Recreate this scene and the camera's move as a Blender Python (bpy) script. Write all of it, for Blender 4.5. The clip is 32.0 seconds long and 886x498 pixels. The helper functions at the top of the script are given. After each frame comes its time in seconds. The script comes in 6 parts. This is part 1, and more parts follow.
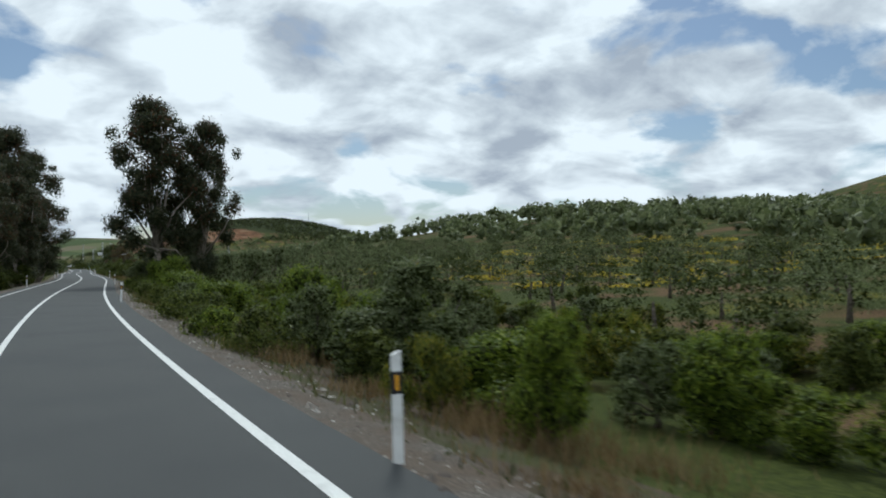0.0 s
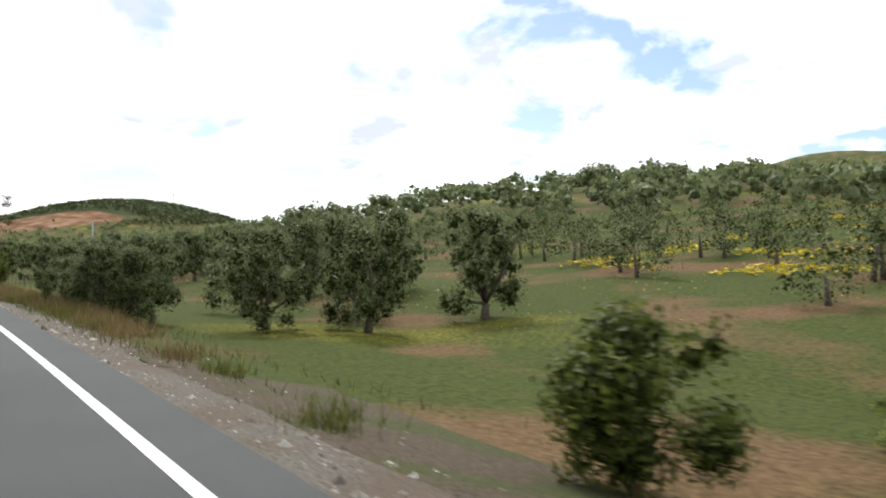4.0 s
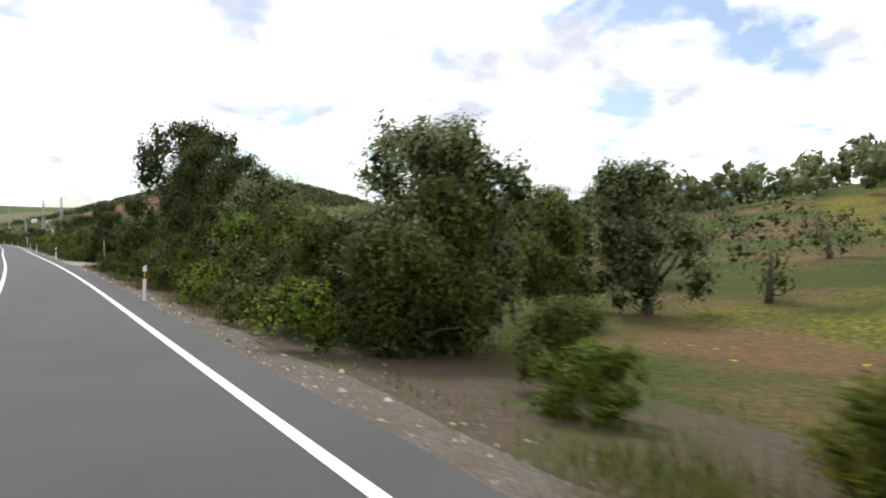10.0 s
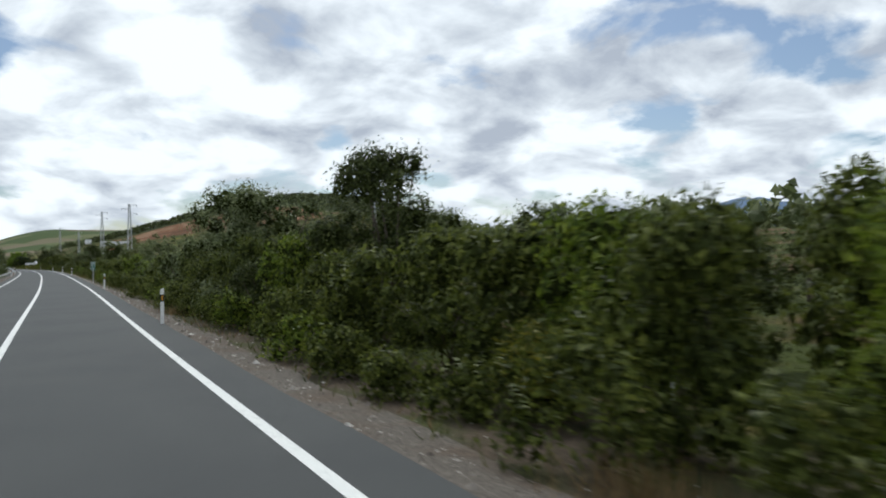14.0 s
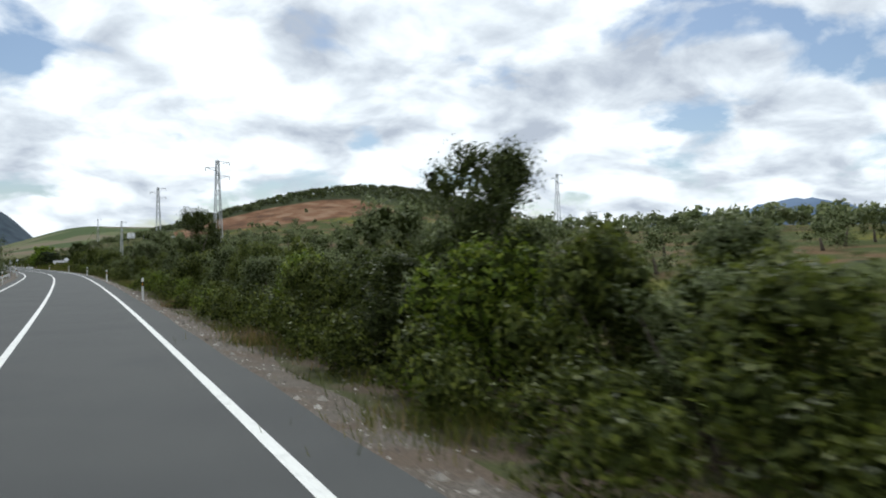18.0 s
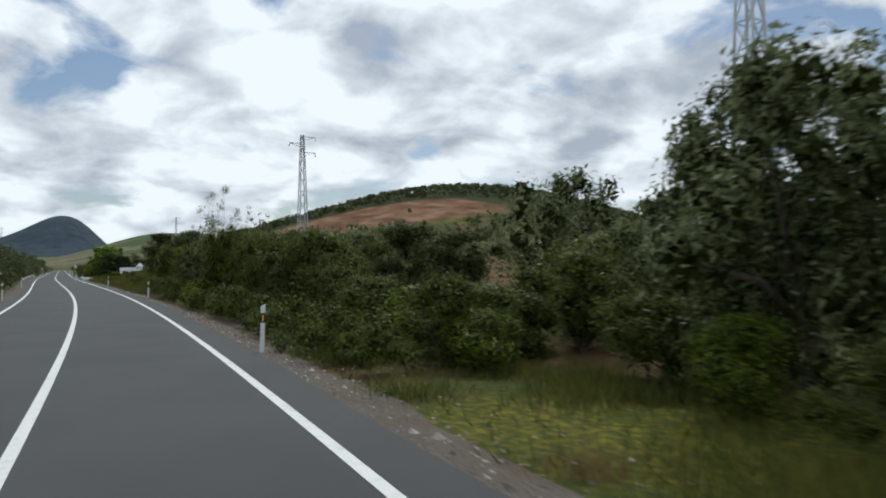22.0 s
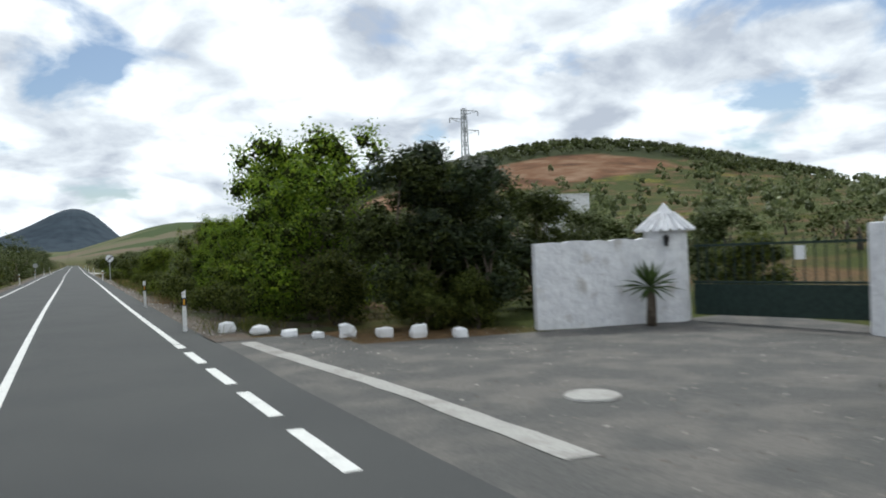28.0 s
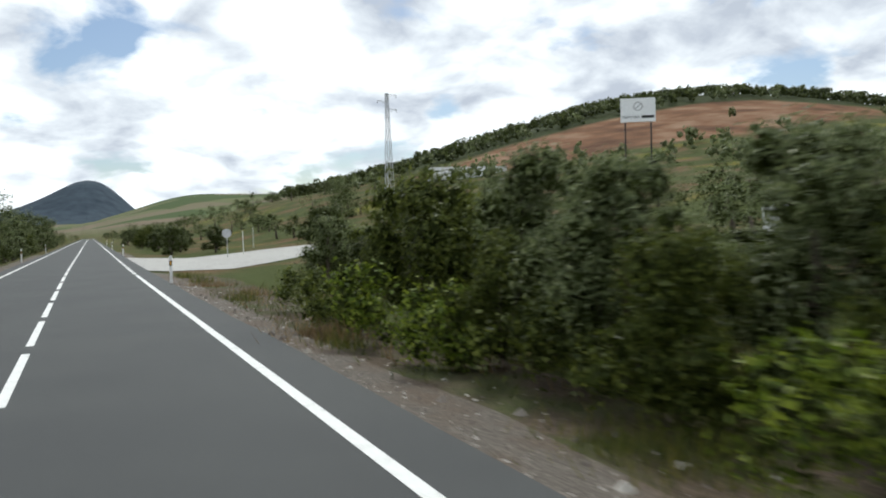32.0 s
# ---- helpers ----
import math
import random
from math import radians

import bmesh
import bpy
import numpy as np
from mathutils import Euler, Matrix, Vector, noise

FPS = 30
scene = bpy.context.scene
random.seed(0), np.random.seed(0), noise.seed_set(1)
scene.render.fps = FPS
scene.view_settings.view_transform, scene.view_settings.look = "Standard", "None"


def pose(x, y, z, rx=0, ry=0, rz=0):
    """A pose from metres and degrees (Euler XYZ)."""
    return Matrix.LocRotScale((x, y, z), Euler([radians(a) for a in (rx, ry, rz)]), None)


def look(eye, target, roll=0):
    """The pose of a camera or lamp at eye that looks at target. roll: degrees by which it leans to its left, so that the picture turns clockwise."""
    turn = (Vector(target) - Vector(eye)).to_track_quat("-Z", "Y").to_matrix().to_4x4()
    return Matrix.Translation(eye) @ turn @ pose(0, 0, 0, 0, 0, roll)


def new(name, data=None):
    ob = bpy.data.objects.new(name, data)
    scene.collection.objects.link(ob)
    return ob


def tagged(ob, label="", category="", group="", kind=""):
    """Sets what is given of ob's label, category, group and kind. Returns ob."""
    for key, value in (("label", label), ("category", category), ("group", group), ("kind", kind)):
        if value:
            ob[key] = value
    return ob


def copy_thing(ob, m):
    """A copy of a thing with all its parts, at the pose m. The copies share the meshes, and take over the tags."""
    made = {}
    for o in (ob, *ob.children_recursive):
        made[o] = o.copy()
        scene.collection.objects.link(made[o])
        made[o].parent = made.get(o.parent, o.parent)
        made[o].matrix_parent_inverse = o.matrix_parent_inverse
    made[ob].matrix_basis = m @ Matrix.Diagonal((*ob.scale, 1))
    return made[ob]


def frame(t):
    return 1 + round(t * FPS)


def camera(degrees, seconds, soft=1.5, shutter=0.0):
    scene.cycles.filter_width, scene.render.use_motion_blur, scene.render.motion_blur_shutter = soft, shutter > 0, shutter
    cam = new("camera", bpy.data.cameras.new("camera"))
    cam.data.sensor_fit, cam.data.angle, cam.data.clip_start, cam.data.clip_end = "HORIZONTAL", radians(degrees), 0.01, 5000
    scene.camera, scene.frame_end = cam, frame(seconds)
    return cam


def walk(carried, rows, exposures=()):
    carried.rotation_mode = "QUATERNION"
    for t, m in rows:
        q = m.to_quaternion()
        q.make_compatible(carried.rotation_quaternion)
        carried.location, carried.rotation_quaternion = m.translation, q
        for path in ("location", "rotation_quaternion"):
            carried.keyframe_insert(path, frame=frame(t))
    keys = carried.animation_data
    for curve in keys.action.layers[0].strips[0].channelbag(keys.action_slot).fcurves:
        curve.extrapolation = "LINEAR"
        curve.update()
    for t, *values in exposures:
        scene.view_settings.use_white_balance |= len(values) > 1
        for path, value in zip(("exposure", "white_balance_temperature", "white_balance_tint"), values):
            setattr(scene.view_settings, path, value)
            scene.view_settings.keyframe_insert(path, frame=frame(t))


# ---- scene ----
import functools

# ---- camera and its drive along the road ----
cam = camera(63.81, 32.0, soft=1.9, shutter=0.14)
EYE = 2.2
PATH = [
    (0, -0.10, 0.00, -26.34, 1.09, 0.56), (0.5, -0.65, 12.08, -25.52, 1.65, 0.82), (1, -1.05, 24.17, -26.73, 0.93, 1.63),
    (1.5, -1.27, 36.28, -29.09, 0.87, 1.17), (2, -1.33, 48.39, -29.72, 1.51, 1.20), (2.5, -1.26, 60.51, -30.70, -0.02, 1.62),
    (3, -1.06, 72.64, -31.90, -0.03, 1.46), (3.5, -0.77, 84.77, -34.76, -0.06, 1.13), (4, -0.43, 96.91, -37.63, -0.09, 0.81),
    (4.5, -0.09, 109.06, -38.83, -0.10, 0.65), (5, 0.19, 121.22, -37.42, 0.00, 1.23), (5.5, 0.27, 133.40, -34.89, -1.31, -0.18),
    (6, 0.18, 145.60, -33.24, -1.38, -0.24), (6.5, 0.07, 157.82, -33.08, -2.62, 0.74), (7, -0.19, 170.05, -32.30, -2.46, -0.04),
    (7.5, -0.61, 182.29, -32.74, -2.47, 0.49), (8, -1.06, 194.55, -33.18, -2.53, 0.96), (8.5, -1.68, 206.83, -32.74, -2.33, 1.50),
    (9, -2.23, 219.13, -31.92, 0.32, 0.32), (9.5, -2.51, 231.45, -31.74, -0.68, 0.97), (10, -2.67, 243.79, -30.92, -1.09, 0.40),
    (10.5, -2.63, 256.15, -29.47, -3.15, 2.34), (11, -2.51, 268.52, -30.66, 2.12, 0.57), (11.5, -2.35, 280.90, -30.23, 2.59, 0.89),
    (12, -2.23, 293.29, -29.43, 1.40, 1.85), (12.5, -2.21, 305.69, -28.87, 0.85, 0.80), (13, -2.31, 318.10, -27.81, -1.62, 1.91),
    (13.5, -2.62, 330.52, -27.83, 1.27, 1.33), (14, -2.94, 342.92, -27.78, 0.43, 1.22), (14.5, -3.18, 355.32, -25.23, 0.29, 1.55),
    (15, -3.36, 367.72, -25.45, 0.38, 1.73), (15.5, -3.47, 380.11, -25.95, 0.55, 2.08), (16, -3.56, 392.49, -26.45, 0.73, 2.42),
    (16.5, -3.69, 404.86, -26.67, 0.80, 2.60), (17, -3.86, 417.23, -26.11, 0.01, 1.89), (17.5, -4.03, 429.60, -24.87, -0.35, 2.48),
    (18, -4.26, 441.99, -25.43, 0.52, 0.78), (18.5, -4.70, 454.39, -25.01, -1.10, 1.98), (19, -5.19, 466.81, -24.73, -0.06, 2.23),
    (19.5, -5.68, 479.25, -24.23, 1.25, 0.28), (20, -6.22, 491.70, -22.83, 0.36, 0.60), (20.5, -6.79, 504.18, -22.40, -0.39, 0.55),
    (21, -7.38, 516.72, -22.58, 0.61, 1.15), (21.5, -8.03, 529.32, -21.66, 0.68, 1.10), (22, -8.80, 541.97, -20.70, 1.29, 0.49),
    (22.5, -9.66, 554.65, -19.83, -1.32, 1.96), (23, -10.73, 567.35, -19.56, -2.90, 1.81), (23.5, -12.10, 580.05, -18.81, 0.01, -1.04),
    (24, -13.66, 592.78, -19.09, -1.14, 1.62), (24.5, -15.37, 605.51, -19.80, -0.87, 1.38), (25, -17.22, 618.27, -19.44, 0.11, 1.00),
    (25.5, -19.17, 631.01, -19.29, -1.10, 3.54), (26, -21.18, 643.73, -19.45, -1.10, 3.40), (26.5, -23.16, 656.44, -19.65, -1.09, 3.18),
    (27, -25.11, 669.15, -19.85, -1.08, 2.95), (27.5, -26.98, 681.85, -20.01, -1.09, 2.81), (28, -28.77, 694.56, -19.89, -0.03, 2.28),
    (28.5, -30.45, 707.25, -20.13, 1.03, 0.46), (29, -32.09, 719.95, -20.55, -0.95, 2.59), (29.5, -33.82, 732.64, -20.78, -2.17, 2.85),
    (30, -35.56, 745.32, -20.72, -2.16, 3.04), (30.5, -37.26, 757.98, -21.16, -1.51, 2.13), (31, -38.99, 770.64, -20.68, -0.28, 2.10),
    (31.5, -40.73, 783.29, -20.60, 0.37, 1.81), (32, -42.47, 795.93, -18.94, -1.92, 1.79),
]
walk(cam, [(t, pose(x, y, EYE, 90 + p, r, a)) for t, x, y, a, p, r in PATH],
     [(0, -0.55, 5750, 2), (2.5, -0.55, 5750, 2), (4.5, 0.68, 6400, 9), (5, 0.63, 6400, 9), (6, -0.15, 6350, 9), (7.5, 0.08, 6300, 8), (8, 0.2, 6350, 8), (9, 0.83, 6450, 10),
      (10, 0.33, 6400, 10), (11, 0.53, 6400, 9), (12, 0.53, 6350, 9), (12.6, 0.18, 6200, 8), (13.2, -0.27, 6000, 6), (14, -0.37, 5950, 6), (17, -0.17, 6000, 6), (18, -0.22, 6000, 6),
      (20, -0.42, 6000, 6), (22, -0.52, 5950, 6), (23, -0.47, 6000, 6), (24, -0.12, 6100, 7), (25, -0.28, 6050, 6), (28, -0.17, 6050, 6), (29, 0.23, 6200, 7), (30, 0.18, 6200, 7),
      (31, 0.05, 6150, 6), (32, -0.08, 6100, 6)])

# ---- world, sun ----
SUN_EL, SUN_AZ = 52.0, 25.0          # degrees, azimuth from +y towards +x


def make_world():
    w = bpy.data.worlds.new("sky")
    scene.world = w
    w.use_nodes = True
    n, l = w.node_tree.nodes, w.node_tree.links
    n.clear()
    out = n.new("ShaderNodeOutputWorld")
    sky = n.new("ShaderNodeTexSky")
    sky.sky_type, sky.sun_disc = "NISHITA", False
    sky.sun_elevation, sky.sun_rotation = radians(SUN_EL), radians(SUN_AZ)
    blue = n.new("ShaderNodeBackground")
    blue.inputs[1].default_value = 0.1
    l.new(sky.outputs[0], blue.inputs[0])
    co = n.new("ShaderNodeTexCoord")
    sep = n.new("ShaderNodeSeparateXYZ")
    l.new(co.outputs["Generated"], sep.inputs[0])
    up = n.new("ShaderNodeMath")
    up.operation = "MAXIMUM"
    l.new(sep.outputs[2], up.inputs[0])
    up.inputs[1].default_value = 0.0
    add = n.new("ShaderNodeMath")
    add.operation = "ADD"
    l.new(up.outputs[0], add.inputs[0])
    add.inputs[1].default_value = 0.34
    div = n.new("ShaderNodeVectorMath")
    div.operation = "DIVIDE"
    l.new(co.outputs["Generated"], div.inputs[0])
    l.new(add.outputs[0], div.inputs[1])
    flat = n.new("ShaderNodeVectorMath")
    flat.operation = "MULTIPLY"
    l.new(div.outputs[0], flat.inputs[0])
    flat.inputs[1].default_value = (1, 1, 0.25)

    def cloud_noise(scale, detail, rough, shift):
        mp = n.new("ShaderNodeMapping")
        mp.inputs[1].default_value = shift
        l.new(flat.outputs[0], mp.inputs[0])
        t = n.new("ShaderNodeTexNoise")
        t.inputs["Scale"].default_value, t.inputs["Detail"].default_value = scale, detail
        t.inputs["Roughness"].default_value, t.inputs["Distortion"].default_value = rough, 0.25
        l.new(mp.outputs[0], t.inputs["Vector"])
        return t

    def ramp(src, stops):
        r = n.new("ShaderNodeValToRGB")
        for i, (p, c) in enumerate(stops):
            e = r.color_ramp.elements[i] if i < 2 else r.color_ramp.elements.new(p)
            e.position, e.color = p, (*c, 1)
        l.new(src, r.inputs[0])
        return r
    cover = ramp(cloud_noise(3.1, 10, 0.52, (3.1, 1.7, 0)).outputs[0], [(0.37, (0, 0, 0)), (0.46, (1, 1, 1))])
    shade = ramp(cloud_noise(4.2, 9, 0.52, (7.4, 5.2, 0)).outputs[0],
                 [(0.32, (0.62, 0.65, 0.72)), (0.44, (0.95, 0.97, 1.0)), (0.56, (1.35, 1.36, 1.36))])
    cloud = n.new("ShaderNodeBackground")
    l.new(shade.outputs[0], cloud.inputs[0])
    cloud.inputs[1].default_value = 1.0
    mix = n.new("ShaderNodeMixShader")
    l.new(cover.outputs[0], mix.inputs[0])
    l.new(blue.outputs[0], mix.inputs[1])
    l.new(cloud.outputs[0], mix.inputs[2])
    l.new(mix.outputs[0], out.inputs[0])


make_world()
sun = bpy.data.lights.new("sun", "SUN")
sun.energy, sun.angle, sun.color = 2.4, radians(10), (1.0, 0.95, 0.86)
so = new("sun", sun)
ea, aa = radians(SUN_EL), radians(SUN_AZ)
so.matrix_world = look((math.sin(aa) * math.cos(ea) * 200, math.cos(aa) * math.cos(ea) * 200, math.sin(ea) * 200), (0, 0, 0))

# ---- the road's line: camera track x over y; u is metres to its right ----
RY = np.arange(-160.0, 1441.0, 40.0)
KX = [3.15, 0.06, -1.43, -1.13, -0.3, -0.66, -1.89, -2.45, -2.11, -2.4, -3.16, -3.65, -4.55, -5.74, -7.48, -10.03, -14.41, -20.3, -26.41,
      -32.2, -37.56, -42.9, -48.37]
RX_TABLE = [12.5, 9.4, 6.3] + KX + [-48.37 - 5.25 * k for k in range(1, len(RY) - 3 - len(KX) + 1)]


def _spline():
    h, n = 40.0, len(RY)
    a = np.array(RX_TABLE)
    m = np.eye(n)
    rhs = np.zeros(n)
    for i in range(1, n - 1):
        m[i, i - 1:i + 2] = 1, 4, 1
        rhs[i] = 6 * (a[i - 1] - 2 * a[i] + a[i + 1]) / h ** 2
    return a, np.linalg.solve(m, rhs)


_A, _M = _spline()


def rx(y):
    y = np.asarray(y, float)
    c = np.clip(y, RY[0], RY[-1])
    i = np.clip(((c - RY[0]) // 40).astype(int), 0, len(RY) - 2)
    t = (c - RY[i]) / 40.0
    s = 1 - t
    v = s * _A[i] + t * _A[i + 1] + (1600 / 6) * ((s ** 3 - s) * _M[i] + (t ** 3 - t) * _M[i + 1])
    return v + (y - c) * -0.131


def smooth(a, b, v):
    t = np.clip((v - a) / (b - a), 0, 1)
    return t * t * (3 - 2 * t)


# heights of the land to the right of the road, at U metres from the track
LU = np.array([3.2, 4.3, 9, 20, 60, 160, 350, 900])
LY = np.array([-300, 60, 150, 240, 290, 350, 430, 570, 618, 668, 692, 724, 745, 860, 1000])
LZ = np.array([
    [-1.5, -2.4, 0.5, 5, 9], [-1.5, -2.4, 0.0, 7, 12], [-1.2, -1.8, 1.5, 13, 20], [-0.6, -1.0, 2.0, 19, 30], [-0.6, -0.8, 2.0, 19, 29], [-0.6, -0.6, 1.2, 8, 13],
    [-0.6, -0.6, 1.5, 7, 10], [-0.3, 0.2, 3.0, 8, 13], [1.3, 3.2, 6.0, 10, 13], [0.9, 2.6, 6.0, 10, 13], [-0.1, -0.2, 3.0, 7, 11],
    [-0.1, -0.2, 3.0, 7, 11], [-0.6, -0.4, 1.2, 6, 11], [-0.4, 0.2, 4.0, 9, 10], [-0.4, 0.4, 6.0, 10, 9]])


def bump(x, y, cx, cy, sx, sy, a):
    return a * np.exp(-0.5 * ((x - cx) / sx) ** 2 - 0.5 * ((y - cy) / sy) ** 2)


def land(u, y):
    """Height of the ground."""
    u, y = np.broadcast_arrays(np.asarray(u, float), np.asarray(y, float))
    x = rx(y) + u
    j = np.clip(np.searchsorted(LY, y) - 1, 0, len(LY) - 2)
    t = smooth(LY[j], LY[j + 1], y)
    cols = [np.full(y.shape, -0.03), -0.16 + 0.13 * smooth(690, 697, y) * (1 - smooth(716, 722, y))]
    cols += [LZ[j, k] * (1 - t) + LZ[j + 1, k] * t for k in range(5)]
    cols.append(cols[-1] * 1.25)
    right = np.zeros(y.shape)
    for k in range(len(LU) - 1):
        w = np.clip((u - LU[k]) / (LU[k + 1] - LU[k]), 0, 1)
        seg = cols[k] * (1 - w) + cols[k + 1] * w
        right = np.where((u >= LU[k]) & (u <= LU[k + 1]), seg, right)
    right = np.where(u > 900, cols[-1], right)
    left = -0.03 - 0.9 * smooth(-5.4, -11, u) - 0.8 * smooth(-11, -60, u) + 2.5 * smooth(-100, -500, u)
    z = np.where(u >= 3.2, right, np.where(u <= -5.4, left, -0.03))
    off = smooth(10, 60, np.abs(u))
    fade = 1 - 0.6 * smooth(1300, 2200, y)
    z = np.where(np.abs(u) < 5.4, z, z * (1 - off * (1 - fade)))
    z = z + off * (bump(x, y, 182, 1128, 106, 125, 41) + bump(x, y, 300, 1180, 90, 120, 12) + bump(x, y, 880, 470, 150, 150, 95) + bump(x, y, 360, 1240, 120, 150, 38))
    far = smooth(1450, 2700, y)
    z = z + far * (26 + 66 * smooth(-320, -20, x) + 10 * np.sin(x / 170.0) * np.cos(y / 310.0))
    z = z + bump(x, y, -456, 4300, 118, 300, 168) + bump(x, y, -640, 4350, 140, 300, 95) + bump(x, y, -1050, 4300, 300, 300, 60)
    ripple = 0.25 * np.sin(x * 0.31 + 0.7 * np.sin(y * 0.13)) * np.sin(y * 0.23 + 0.4) * smooth(8, 25, np.abs(u))
    return z + ripple


def at(u, y, dz=0.0):
    """World point at u metres right of the track, on the ground."""
    return Vector((float(rx(y)) + u, y, float(land(u, y)) + dz))


# ---- material kit ----
def mat(name, stops, scale=1.0, detail=6.0, rough=0.85, bump_h=0.0, bump_scale=None, metal=0.0, island=0.0, obj=0.0, second=None,
        translucent=0.0, spec=0.3):
    """Noise-coloured surface; second = (stops, scale, low, high) lays stains of a larger size over it."""
    m = bpy.data.materials.new(name)
    m.use_nodes = True
    n, l = m.node_tree.nodes, m.node_tree.links
    p = n["Principled BSDF"]
    geo = n.new("ShaderNodeNewGeometry")
    t = n.new("ShaderNodeTexNoise")
    t.inputs["Scale"].default_value, t.inputs["Detail"].default_value = scale, detail
    l.new(geo.outputs["Position"], t.inputs["Vector"])

    def ramp(src, st):
        r = n.new("ShaderNodeValToRGB")
        for i, (q, c) in enumerate(st):
            e = r.color_ramp.elements[i] if i < 2 else r.color_ramp.elements.new(q)
            e.position, e.color = q, (*c, 1)
        l.new(src, r.inputs[0])
        return r.outputs[0]
    fac = t.outputs[0]
    if island or obj:
        src = geo.outputs["Random Per Island"] if island else n.new("ShaderNodeObjectInfo").outputs["Random"]
        mx = n.new("ShaderNodeMix")
        mx.inputs[0].default_value = island or obj
        l.new(fac, mx.inputs[2])
        l.new(src, mx.inputs[3])
        fac = mx.outputs[0]
    col = ramp(fac, stops)
    if second:
        st, sc, lo, hi = second
        t2 = n.new("ShaderNodeTexNoise")
        t2.inputs["Scale"].default_value, t2.inputs["Detail"].default_value = sc, 5
        l.new(geo.outputs["Position"], t2.inputs["Vector"])
        mask = ramp(t2.outputs[0], [(lo, (0, 0, 0)), (hi, (1, 1, 1))])
        mx = n.new("ShaderNodeMix")
        mx.data_type = "RGBA"
        l.new(mask, mx.inputs[0])
        l.new(col, mx.inputs[6])
        l.new(ramp(fac, st), mx.inputs[7])
        col = mx.outputs[2]
    l.new(col, p.inputs["Base Color"])
    p.inputs["Roughness"].default_value, p.inputs["Metallic"].default_value = rough, metal
    p.inputs["Specular IOR Level"].default_value = spec
    if bump_h:
        b = n.new("ShaderNodeBump")
        b.inputs["Distance"].default_value = bump_h
        tb = n.new("ShaderNodeTexNoise")
        tb.inputs["Scale"].default_value, tb.inputs["Detail"].default_value = bump_scale or scale * 4, 4
        l.new(geo.outputs["Position"], tb.inputs["Vector"])
        l.new(tb.outputs[0], b.inputs["Height"])
        l.new(b.outputs[0], p.inputs["Normal"])
    if translucent:
        tr = n.new("ShaderNodeBsdfTranslucent")
        l.new(col, tr.inputs[0])
        ms = n.new("ShaderNodeMixShader")
        ms.inputs[0].default_value = translucent
        l.new(p.outputs[0], ms.inputs[1])
        l.new(tr.outputs[0], ms.inputs[2])
        l.new(ms.outputs[0], n["Material Output"].inputs[0])
    return m


def leaf(name, dark, mid, light, tr=0.42):
    return mat(name, [(0.15, dark), (0.5, mid), (0.85, light)], scale=0.6, detail=3, rough=0.55, island=0.7, translucent=tr, spec=0.25)


